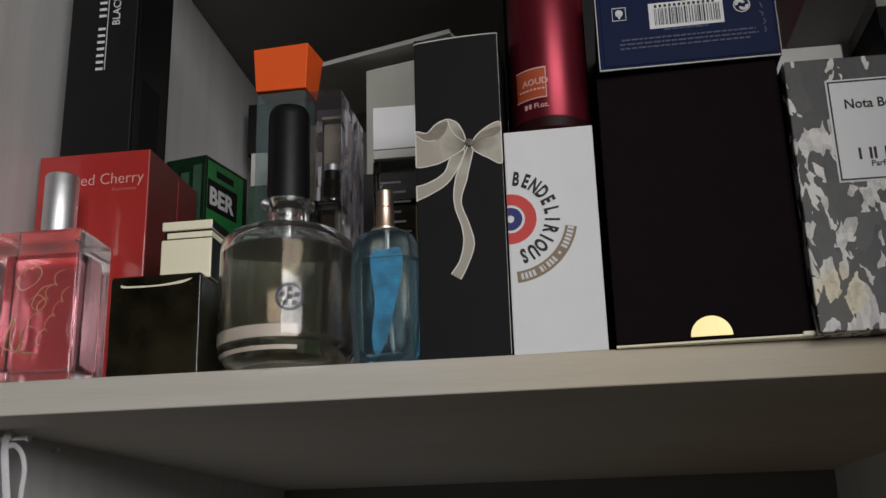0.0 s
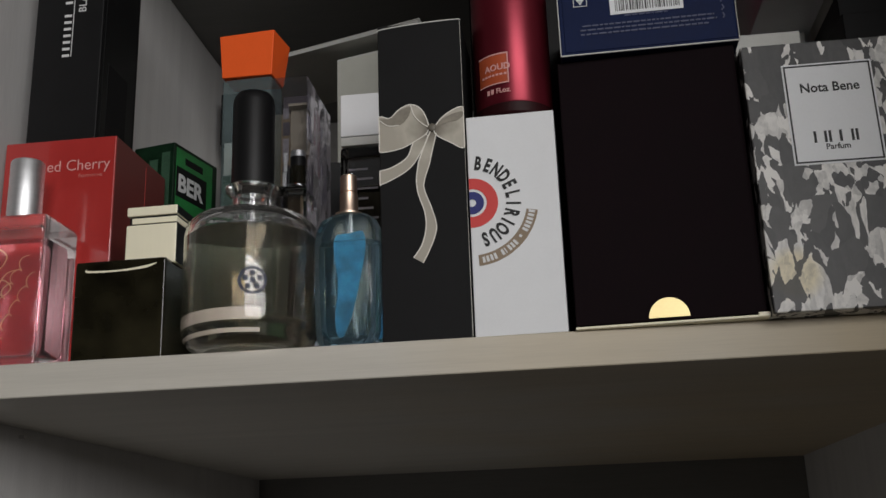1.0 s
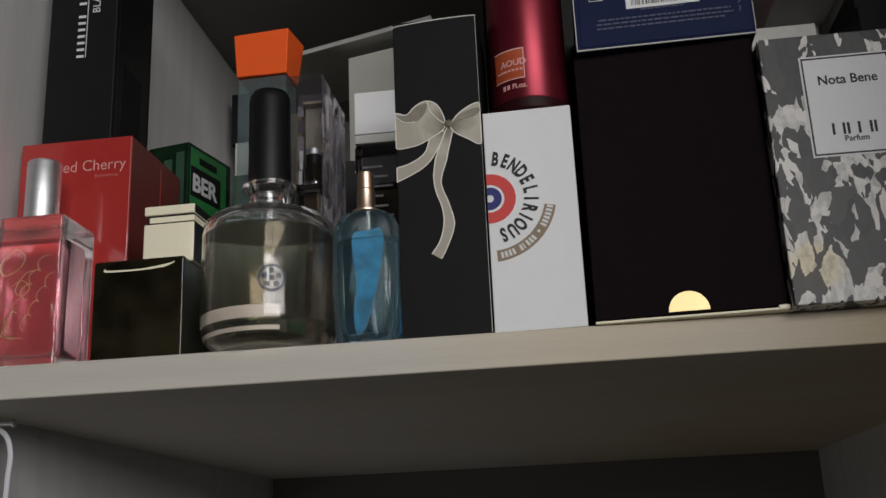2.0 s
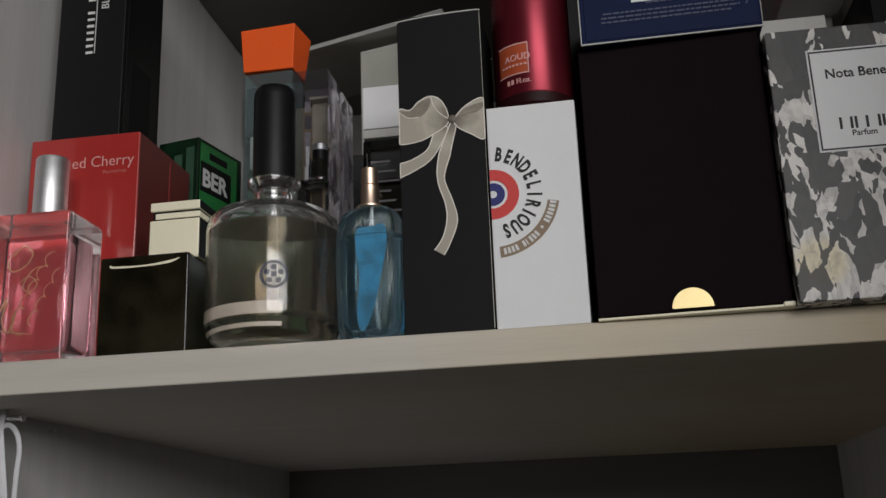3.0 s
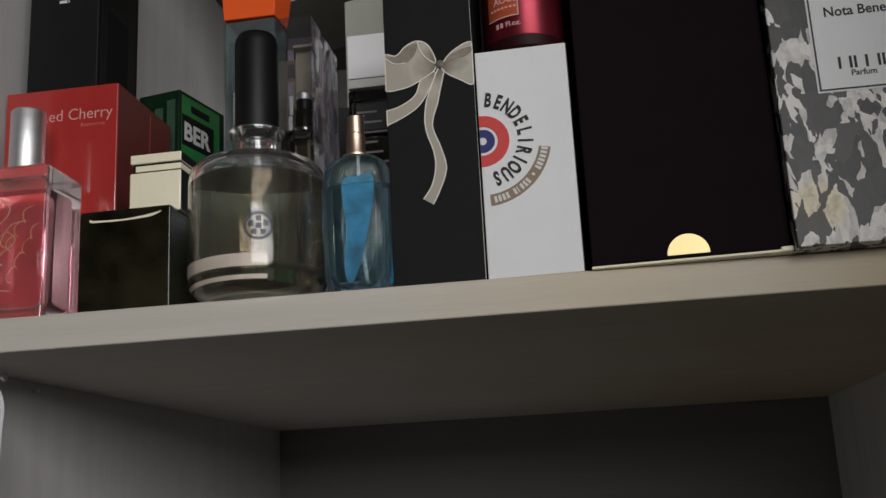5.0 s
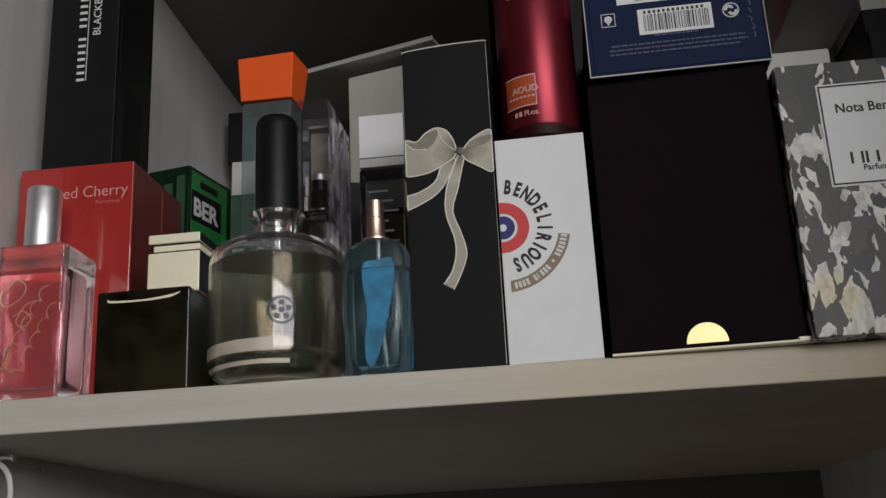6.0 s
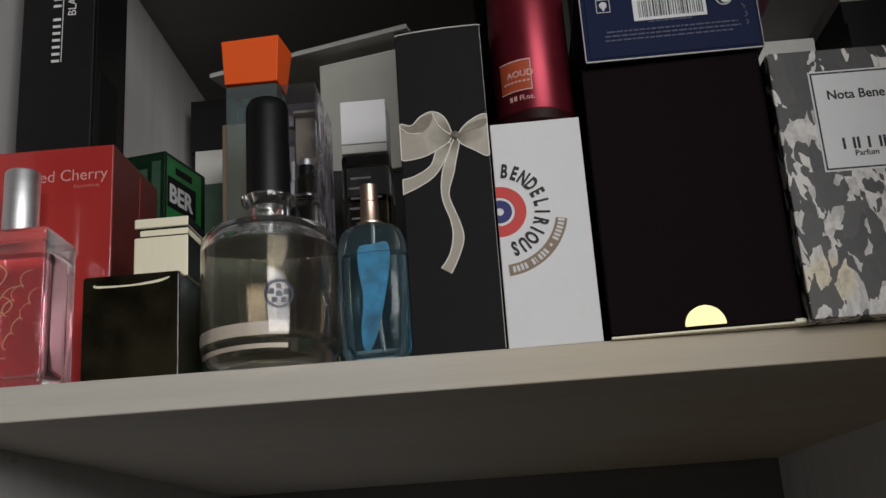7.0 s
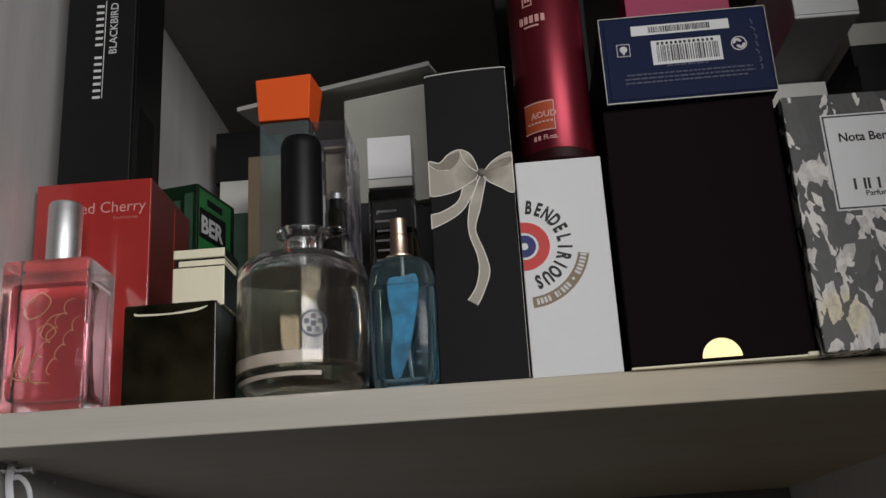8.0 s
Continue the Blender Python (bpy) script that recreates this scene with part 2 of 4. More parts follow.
def creased(name, tint, milk, most):
    """Creased clear plastic; pale reflections are painted in as uneven milky shards."""
    m, t, p = nodes_of(name)
    co = t.nodes.new("ShaderNodeTexCoord")
    mp = put(t, "Mapping", Scale=(1.0, 1.0, 0.45), Rotation=(0.5, 0.0, 0.0))
    t.links.new(co.outputs["Object"], mp.inputs[0])
    n = put(t, "TexNoise", Scale=95.0, Detail=3.0, Distortion=1.4)
    t.links.new(mp.outputs[0], n.inputs["Vector"])
    amount = put(t, "MapRange", **{"From Min": 0.45, "From Max": 0.58, "To Min": 0.05, "To Max": most})
    t.links.new(n.outputs[0], amount.inputs[0])
    mix, skin = t.nodes.new("ShaderNodeMixShader"), t.nodes.new("ShaderNodeMixShader")
    skin.inputs[0].default_value = 0.4
    t.links.new(put(t, "BsdfDiffuse", Color=(*milk, 1)).outputs[0], skin.inputs[1])
    t.links.new(put(t, "BsdfGlossy", Roughness=0.2).outputs[0], skin.inputs[2])
    t.links.new(amount.outputs[0], mix.inputs[0])
    t.links.new(put(t, "BsdfTransparent", Color=(*tint, 1)).outputs[0], mix.inputs[1])
    t.links.new(skin.outputs[0], mix.inputs[2])
    t.links.new(mix.outputs[0], t.nodes["Material Output"].inputs[0])
    return m


CREASED = creased("creased_acetate", (0.90, 0.90, 0.92), (0.70, 0.66, 0.71), 0.75)
INSERT = varied("grey_insert_card", (0.42, 0.37, 0.29), 0.55, spread=0.15)
LILAC = varied("lilac_grey_print", (0.30, 0.28, 0.31), 0.4, spread=0.5, scale=80)
LILAC_DARK = varied("dark_lilac_print", (0.085, 0.075, 0.092), 0.4, spread=0.4, scale=80)
ROSY = varied("dusty_rose_print", (0.34, 0.22, 0.24), 0.45, spread=0.3, scale=80)
FROST_BLUE, frost_tree, frost_body = nodes_of("frosted_pale_blue_plastic")
frost_body.inputs["Base Color"].default_value, frost_body.inputs["Roughness"].default_value = (0.24, 0.31, 0.32, 1), 0.25
frost_mix = put(frost_tree, "MixShader", Fac=0.28)
frost_tree.links.new(put(frost_tree, "BsdfTransparent", Color=(0.86, 0.92, 0.92, 1)).outputs[0], frost_mix.inputs[1])
frost_tree.links.new(frost_body.outputs[0], frost_mix.inputs[2])
frost_tree.links.new(frost_mix.outputs[0], frost_tree.nodes["Material Output"].inputs[0])
BLUE_GLASS = hazy("blue_glass", (0.72, 0.87, 0.92), 0.05, (0.22, 0.36, 0.43), 1.25)
DARK_GLASS = varied("smoked_black_glass", (0.016, 0.014, 0.0075), 0.14, spread=0.85, scale=30, bump=0.0, fine=70, spec=0.35)
PINK_LIQUID = glass("pink_liquid", (0.97, 0.56, 0.62), 1.20)
YELLOW_LIQUID = glass("pale_yellow_liquid", (0.60, 0.52, 0.38), 1.20)
TUBE = glass("cloudy_tube_plastic", (0.85, 0.87, 0.88), 1.30, 0.25)
BLUE_STREAK = varied("blue_streak", (0.018, 0.155, 0.265), 0.5, spread=0.75, scale=75, fine=200)
BLUE_LIQUID = glass("blue_liquid", (0.62, 0.80, 0.88), 1.12)


# ---- shape helpers ----
def thing(name, m, label, category, group=""):
    ob = new(name)
    ob.empty_display_size = 0.01
    ob.matrix_world = m
    return tagged(ob, label, category, group)


def part(name, bm, material, parent, label="", smooth=False):
    me = bpy.data.meshes.new(name)
    if smooth:
        for f in bm.faces:
            f.smooth = True
    bm.normal_update()
    bm.to_mesh(me)
    bm.free()
    if smooth:
        me.set_sharp_from_angle(angle=radians(38))
    me.materials.append(material)
    ob = new(name, me)
    ob.parent = parent
    if label:
        ob["label"] = label
    return ob


def structure(name, bm, material, label=""):
    ob = part(name, bm, material, None)
    return tagged(ob, label, kind="structure")


def block(x0, x1, y0, y1, z0, z1, bevel=0.0006, segments=2):
    bm = bmesh.new()
    bmesh.ops.create_cube(bm, size=1.0)
    for v in bm.verts:
        v.co = Vector(((x0 + x1) / 2 + v.co.x * (x1 - x0), (y0 + y1) / 2 + v.co.y * (y1 - y0), (z0 + z1) / 2 + v.co.z * (z1 - z0)))
    if bevel:
        bmesh.ops.bevel(bm, geom=bm.edges[:], offset=bevel, segments=segments, affect="EDGES", profile=0.5)
    return bm


def lathe(profile, around=48, sx=1.0, sy=1.0):
    """A turned body from (radius, height) pairs; ends on the axis are closed."""
    bm = bmesh.new()
    rings = []
    for r, z in profile:
        if r < 1e-6:
            rings.append([bm.verts.new((0, 0, z))])
        else:
            rings.append([bm.verts.new((sx * r * math.cos(k * math.tau / around), sy * r * math.sin(k * math.tau / around), z)) for k in range(around)])
    for a, b in zip(rings, rings[1:]):
        for k in range(around):
            q = [a[k % len(a)], a[(k + 1) % len(a)], b[(k + 1) % len(b)], b[k % len(b)]]
            q = list(dict.fromkeys(q))
            if len(q) > 2:
                bm.faces.new(q)
    bmesh.ops.recalc_face_normals(bm, faces=bm.faces[:])
    return bm


def super_loop(w, d, power, count=56):
    pts = []
    for k in range(count):
        a = k * math.tau / count
        c, s = math.cos(a), math.sin(a)
        pts.append((w / 2 * math.copysign(abs(c) ** (2 / power), c), d / 2 * math.copysign(abs(s) ** (2 / power), s)))
    return pts


def stacked(levels, power=5, count=56):
    """A body from (height, width, depth) levels with rounded-square outlines, closed at both ends."""
    bm = bmesh.new()
    rings = [[bm.verts.new((x, y, z)) for x, y in super_loop(w, d, power, count)] for z, w, d in levels]
    for a, b in zip(rings, rings[1:]):
        for k in range(count):
            bm.faces.new((a[k], a[(k + 1) % count], b[(k + 1) % count], b[k]))
    bm.faces.new(rings[0][::-1])
    bm.faces.new(rings[-1])
    return bm


def moved(bm, x=0, y=0, z=0):
    bmesh.ops.translate(bm, vec=(x, y, z), verts=bm.verts[:])
    return bm


def joined(*some):
    """Pieces of one part in one mesh."""
    out = bmesh.new()
    for bm in some:
        me = bpy.data.meshes.new("piece")
        bm.to_mesh(me)
        bm.free()
        out.from_mesh(me)
        bpy.data.meshes.remove(me)
    return out


def sheet(points, y=-0.00025, thick=0.0002):
    """A flat shape in the plane of a front face, from its outline (x, z)."""
    bm = bmesh.new()
    f = bm.faces.new([bm.verts.new((x, y, z)) for x, z in points])
    more = bmesh.ops.extrude_face_region(bm, geom=[f])
    bmesh.ops.translate(bm, vec=(0, thick, 0), verts=[v for v in more["geom"] if isinstance(v, bmesh.types.BMVert)])
    bmesh.ops.recalc_face_normals(bm, faces=bm.faces[:])
    return bm


def smooth_line(points, steps=6, closed=False):
    """A curve through the points."""
    n, out = len(points), []
    for k in range(n if closed else n - 1):
        p = [Vector(points[(k + d) % n] if closed else points[min(max(k + d, 0), n - 1)]) for d in (-1, 0, 1, 2)]
        for s in range(steps):
            u = s / steps
            out.append(0.5 * (2 * p[1] + (p[2] - p[0]) * u + (2 * p[0] - 5 * p[1] + 4 * p[2] - p[3]) * u * u + (3 * p[1] - p[0] - 3 * p[2] + p[3]) * u ** 3))
    if not closed:
        out.append(Vector(points[-1]))
    return out


def stripe(points, widths, y=-0.0003, thick=0.0002):
    """A flat band along a line (x, z) on a front face."""
    pts = [Vector(p) for p in points]
    left, right = [], []
    for k, p in enumerate(pts):
        d = (pts[min(k + 1, len(pts) - 1)] - pts[max(k - 1, 0)]).normalized()
        w = np.interp(k / max(1, len(pts) - 1), np.linspace(0, 1, len(widths)), widths) / 2
        left.append((p.x - d.y * w, p.y + d.x * w))
        right.append((p.x + d.y * w, p.y - d.x * w))
    bm = bmesh.new()
    rows = [(bm.verts.new((a[0], y, a[1])), bm.verts.new((b[0], y, b[1])), bm.verts.new((b[0], y + thick, b[1])), bm.verts.new((a[0], y + thick, a[1]))) for a, b in zip(left, right)]
    for a, b in zip(rows, rows[1:]):
        for k in range(4):
            bm.faces.new((a[k], a[(k + 1) % 4], b[(k + 1) % 4], b[k]))
    bm.faces.new(rows[0]), bm.faces.new(rows[-1][::-1])
    bmesh.ops.recalc_face_normals(bm, faces=bm.faces[:])
    return bm


def disc(x, z, r0, r1, a0=0, a1=360, y=-0.00025, thick=0.0002, count=48):
    """A flat ring, or a sector of one, on a front face."""
    bm = bmesh.new()
    rows = []
    for k in range(count + 1):
        a = radians(a0 + (a1 - a0) * k / count)
        c, s = math.cos(a), math.sin(a)
        rows.append([bm.verts.new((x + r * c, q, z + r * s)) for r, q in ((r0, y), (r1, y), (r1, y + thick), (r0, y + thick))])
    for a, b in zip(rows, rows[1:]):
        for k in range(4):
            bm.faces.new((a[k], a[(k + 1) % 4], b[(k + 1) % 4], b[k]))
    bmesh.ops.remove_doubles(bm, verts=bm.verts[:], dist=1e-7)
    bmesh.ops.recalc_face_normals(bm, faces=bm.faces[:])
    return bm


def tube(points, r, count=8, flat=1.0):
    bm = bmesh.new()
    pts = [Vector(p) for p in points]
    rings = []
    for k, p in enumerate(pts):
        d = (pts[min(k + 1, len(pts) - 1)] - pts[max(k - 1, 0)]).normalized()
        side = d.cross(Vector((0, 1, 0)))
        side = side.normalized() if side.length > 1e-4 else Vector((1, 0, 0))
        other = d.cross(side).normalized()
        rings.append([bm.verts.new(p + side * (r * math.cos(a)) + other * (r * flat * math.sin(a))) for a in (math.tau * j / count for j in range(count))])
    for a, b in zip(rings, rings[1:]):
        for k in range(count):
            bm.faces.new((a[k], a[(k + 1) % count], b[(k + 1) % count], b[k]))
    bm.faces.new(rings[0][::-1]), bm.faces.new(rings[-1])
    bmesh.ops.recalc_face_normals(bm, faces=bm.faces[:])
    return bm


def words(text, size, m, narrow=1.0, align="CENTER", bold=0.0):
    """Lettering as a thin mesh at the pose m."""
    curve = bpy.data.curves.new("lettering", "FONT")
    curve.body, curve.size, curve.extrude, curve.align_x, curve.offset = text, size, 0.00012, align, bold
    curve.resolution_u = 3
    ob = new("lettering", curve)
    bpy.context.view_layer.update()
    me = bpy.data.meshes.new_from_object(ob.evaluated_get(bpy.context.evaluated_depsgraph_get()))
    bm = bmesh.new()
    bm.from_mesh(me)
    bm.transform(m @ Matrix.Diagonal((narrow, 1, 1, 1)))
    bpy.data.objects.remove(ob)
    bpy.data.curves.remove(curve)
    bpy.data.meshes.remove(me)
    return bm


def front_words(text, size, x, z, narrow=1.0, turn=0, y=-0.0002, align="CENTER", bold=0.0):
    return words(text, size, pose(x, y, z) @ pose(0, 0, 0, 0, turn, 0) @ pose(0, 0, 0, 90, 0, 0), narrow, align, bold)


# ---- the wardrobe and the room ----
XL, XR, YB, ZC, ZS, TH = -0.310, 0.215, 0.56, 1.862, 1.5, 0.016
structure("shelf", block(XL, XR, 0.0, YB, ZS - TH, ZS, 0.0005, 1), BOARD, "unseen lower shelf board, coloured dark to cut bounced light with a light front edge")
structure("wall_left", block(XL - TH, XL, 0.0, YB, 0.0, 2.30, 0.0005, 1), SIDE, "grey wood-grain laminate side panel of the wardrobe")
structure("wall_right", block(XR, XR + TH, 0.0, YB, 0.0, 2.30, 0.0005, 1), SIDE, "grey wood-grain laminate side panel of the wardrobe")
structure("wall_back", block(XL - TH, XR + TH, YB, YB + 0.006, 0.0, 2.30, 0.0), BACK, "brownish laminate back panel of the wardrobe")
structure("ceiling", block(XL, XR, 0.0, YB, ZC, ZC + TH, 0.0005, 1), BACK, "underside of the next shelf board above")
# added board out of view, dark so that it bounces little light upwards
structure("shelf_lower", block(XL, XR, 0.0, YB, 0.80, 0.80 + TH, 0.0005, 1), BACK, "unseen lower shelf board, coloured dark to cut bounced light")
structure("floor", block(-1.9, 2.4, -2.4, 0.6, -0.05, 0.0, 0), FLOORING, "unseen brown wooden floor, darkened to limit bounced light")
structure("room_ceiling", block(-1.9, 2.4, -2.4, 0.6, 2.5, 2.55, 0), PAINT, "unseen room ceiling, coloured dark to limit bounced light")
structure("wall_room_west", block(-1.98, -1.9, -2.4, 0.6, 0, 2.5, 0), PAINT, "unseen room wall, coloured dark to limit bounced light")
structure("wall_room_east", block(2.4, 2.48, -2.4, 0.6, 0, 2.5, 0), PAINT, "unseen room wall, coloured dark to limit bounced light")
structure("wall_room_south", joined(block(-1.9, 0.2, -2.48, -2.4, 0, 2.5, 0), block(2.0, 2.4, -2.48, -2.4, 0, 2.5, 0), block(0.2, 2.0, -2.48, -2.4, 0, 1.6, 0), block(0.2, 2.0, -2.48, -2.4, 2.4, 2.5, 0)), PAINT, "unseen dark-coloured room wall with a window opening")
structure("wall_room_north", block(-1.9, 2.4, 0.6, 0.68, 0, 2.5, 0), PAINT, "unseen room wall, coloured dark to limit bounced light")


def window(name, m, w, h):
    """A framed window pane; its plane is the wall's opening."""
    ob = tagged(new(name), "white framed window letting in daylight", kind="structure")
    ob.matrix_world = m
    part("window_frame", joined(block(-w / 2, w / 2, 0, 0.05, 0, 0.04, 0.003), block(-w / 2, w / 2, 0, 0.05, h - 0.04, h, 0.003), block(-w / 2, -w / 2 + 0.04, 0.002, 0.048, 0.04, h - 0.04, 0), block(w / 2 - 0.04, w / 2, 0.002, 0.048, 0.04, h - 0.04, 0)), OFF_WHITE, ob)
    pane = part("pane", block(-w / 2 + 0.04, w / 2 - 0.04, 0.022, 0.026, 0.04, h - 0.04, 0), CLEAR, ob)
    pane.visible_shadow = False


window("window_1", pose(1.10, -2.47, 1.60), 1.8, 0.8)
structure("cabinet_side_left", block(-1.9, XL - TH - 0.002, 0.004, 0.55, 0.0, 2.3, 0), SIDE, "closed neighbouring wardrobe unit")
structure("cabinet_side_right", block(XR + TH + 0.002, 2.4, 0.004, 0.55, 0.0, 2.3, 0), SIDE, "closed neighbouring wardrobe unit")

structure("door_1", block(XR + 0.004, XR + 0.004 + TH, -0.285, -0.002, 0.05, 2.28, 0.001), SIDE, "wardrobe door leaf standing open at a right angle")


# ---- front row, from the right ----
def perfume_box(name, x0, x1, y, depth, z0, z1, material, label, yaw=0.0, category="perfume box"):
    """An upright carton; its origin lies at the foot of its front face. Returns the thing and its width and height."""
    w, h = x1 - x0, z1 - z0
    ob = thing(name, pose((x0 + x1) / 2, y, z0, 0, 0, yaw), label, category)
    part("body", block(-w / 2, w / 2, 0, depth, 0, h, 0.0005), material, ob)
    return ob, w, h


nb, w, h = perfume_box("perfume_box", 0.0862, 0.1608, -0.0125, 0.045, ZS, 1.6240, COLLAGE, "carton printed with torn black and grey paper collage and white label", 0.5)
part("top_flap", block(-0.0300, 0.0018, 0.0430, 0.0436, 0.1235, 0.1520, 0.0002, 1), OFF_WHITE, nb, "white inner tuck flap standing up")
lab = part("label", block(0.1043 - 0.1239, 0.1433 - 0.1239, -0.0003, 0.0002, 0.0668, 0.1150, 0), WHITE_CARD, nb, "white label with thin black border")
fx0, fx1, fz0, fz1 = -0.0188, 0.0186, 0.0676, 0.1142
lab.location = (-0.0010, 0.0, -0.0020)
part("label_border", joined(block(fx0, fx1, -0.0005, -0.0002, fz0, fz0 + 0.0007, 0), block(fx0, fx1, -0.0005, -0.0002, fz1 - 0.0007, fz1, 0),
     block(fx0, fx0 + 0.0007, -0.0005, -0.0002, fz0 + 0.0007, fz1 - 0.0007, 0), block(fx1 - 0.0007, fx1, -0.0005, -0.0002, fz0 + 0.0007, fz1 - 0.0007, 0)), INK, lab, "black printed border")
part("lettering", front_words("Nota Bene", 0.0062, 0.0, 0.1010, 0.95, 0, -0.0004, bold=0.0001), INK, lab)
for x in (-0.0098, -0.0053, -0.0034, 0.0012, 0.0062, 0.0081):
    part("mark_bar", block(x, x + 0.0011, -0.0005, -0.0002, 0.0768, 0.0822, 0), INK, lab, "plain black bar")
part("lettering", front_words("Parfum", 0.0037, 0.0, 0.0735, 1.0, 0, -0.0004, bold=0.00005), INK, lab)

db, w, h = perfume_box("perfume_box", 0.0034, 0.0850, -0.0036, 0.060, ZS + 0.0018, 1.6296, AUBERGINE, "large dark aubergine drawer carton with gold pull tab", -3.0)
part("drawer_base", block(-w / 2 - 0.0002, w / 2 + 0.0008, -0.0010, 0.060, -0.0018, -0.0007, 0.0003), GOLD_CAP, db, "gold foil drawer edge")
part("bent_corner", block(w / 2 - 0.0040, w / 2 + 0.0010, -0.0014, 0.004, -0.0016, 0.0004, 0.0004), GOLD_CAP, db, "bent pale gold corner of the drawer")
part("pull_tab", disc(-0.0003, 0.0010, 0.0, 0.0088, 0, 180, -0.0008, 0.0006), GOLD_FOIL, db, "half-round gold foil pull tab")

bb = thing("perfume_box", pose(0.0465, -0.0085, 1.6297, 0, 0, -1.0), "navy carton lying flat on the dark carton, barcode end showing", "perfume box")
part("body", block(-0.0410, 0.0410, 0.0004, 0.125, 0, 0.0470, 0.0009), NAVY, bb)
part("worn_edge", joined(block(-0.0412, 0.0412, -0.0001, 0.0009, -0.0001, 0.0006, 0.0002), block(-0.0412, 0.0412, -0.0001, 0.0009, 0.0467, 0.0472, 0.0002), block(-0.0412, -0.0407, -0.0001, 0.0009, 0.0007, 0.0466, 0.0002), block(0.0408, 0.0412, -0.0001, 0.0009, 0.0007, 0.0466, 0.0002)), OFF_WHITE, bb, "worn white carton edges")
end = part("end_panel", block(-0.0388, 0.0398, 0.0, 0.0008, 0.0018, 0.0456, 0.0002, 1), NAVY, bb, "navy printed end panel")
part("barcode_label", block(-0.0165, 0.0175, -0.0003, 0.0001, 0.0192, 0.0324, 0), WHITE_CARD, end, "white barcode sticker")
part("barcode_label", block(-0.0255, 0.0225, -0.0003, 0.0001, 0.0360, 0.0414, 0), WHITE_CARD, end, "narrow white barcode sticker")
rng = random.Random(4)
bars, x = [], -0.0140
while x < 0.0155:
    wd = rng.choice((0.00025, 0.0004, 0.0007))
    bars.append(block(x, x + wd, -0.0005, -0.0002, 0.0208, 0.0294, 0))
    x += wd + rng.choice((0.0003, 0.0005, 0.0008))
x = -0.0170
while x < 0.0130:
    wd = rng.choice((0.00025, 0.0004, 0.0006))
    bars.append(block(x, x + wd, -0.0005, -0.0002, 0.0371, 0.0403, 0))
    x += wd + rng.choice((0.0003, 0.0005))
for k in range(13):
    bars.append(block(-0.0138 + 0.0022 * k, -0.0126 + 0.0022 * k, -0.0005, -0.0002, 0.0300, 0.0314, 0))
part("barcode", joined(*bars), INK, end, "black printed barcode")
part("symbol", joined(disc(0.0260, 0.0272, 0.0033, 0.0038), disc(0.0252, 0.0278, 0.0008, 0.0022, 10, 200), disc(0.0268, 0.0266, 0.0008, 0.0022, 190, 380)), WHITE_INK, end, "white round recycling symbol")
part("symbol", joined(*[block(*q, 0) for q in ((-0.0335, -0.0270, -0.0005, -0.0002, 0.0250, 0.0253), (-0.0335, -0.0270, -0.0005, -0.0002, 0.0316, 0.0319), (-0.0335, -0.0332, -0.0005, -0.0002, 0.0253, 0.0316), (-0.0273, -0.0270, -0.0005, -0.0002, 0.0253, 0.0316))],
     disc(-0.0302, 0.0290, 0.0, 0.0018), sheet([(-0.0314, 0.0280), (-0.0302, 0.0257), (-0.0290, 0.0280)])), WHITE_INK, end, "small white square symbol")
lines = []
for r, (z, a, b) in enumerate(((0.0180, -0.010, 0.010), (0.0142, -0.030, 0.031), (0.0120, -0.031, 0.032), (0.0098, -0.031, 0.028))):
    x = a
    while x < b:
        wd = rng.uniform(0.001, 0.004)
        lines.append(block(x, min(x + wd, b), -0.0003, -0.0001, z, z + 0.0008, 0))
        x += wd + 0.0006
for k in range(7):
    z = 0.012 + 0.0042 * k
    lines.append(stripe([(0.0352 - 0.0003 * k + rng.uniform(-0.0008, 0.0008), z), (0.0362 - 0.0003 * k + rng.uniform(-0.0010, 0.0010), z + 0.0012), (0.0348 - 0.0003 * k + rng.uniform(-0.0008, 0.0008), z + 0.0028)], [0.0006]))
part("small_print", joined(*lines), GREY_INK, end, "faint rows of unreadable small print")

wb, w, h = perfume_box("perfume_box", -0.0416, 0.0, 0.0008, 0.042, ZS, 1.6068, WHITE_CARD, "white carton with round target print and curved lettering", -1.5)
cx, cz, u = -w / 2 + 0.00137, 0.0635, 0.000262
E1 = -w / 2 + 0.0002


def clipped_disc(r0, r1, y):
    """A ring round the target's centre, cut off at the carton's edge."""
    bm = disc(cx, cz, r0, r1, 0, 360, y, 0.0002, 72)
    bmesh.ops.bisect_plane(bm, geom=bm.verts[:] + bm.edges[:] + bm.faces[:], plane_co=(E1, 0, 0), plane_no=(-1, 0, 0), clear_outer=True)
    return bm


target = part("target_print", clipped_disc(26 * u, 46 * u, -0.0003), RED_INK, wb, "red ring of a round target print")
part("target_centre", clipped_disc(7 * u, 21 * u, -0.0003), NAVY_INK, target, "navy ring round a white centre")
arc = []
for k, c in enumerate("BENDELIRIOUS"):
    a = 80 - k * 153 / 11 - (1.2 if 5 <= k <= 8 else 0)
    r = (63.5 - 0.3 * k) * u
    arc.append(front_words(c, 0.0092, cx + r * math.cos(radians(a)), cz + r * math.sin(radians(a)), 0.60, 90 - a, -0.00025, bold=0.00034))
part("lettering", joined(*arc), INK, wb, "black lettering set in an arc")
band = part("band", disc(cx, cz, 97 * u, 117 * u, -86, -11, -0.0003), TAUPE_INK, wb, "curved taupe band")
marks = []
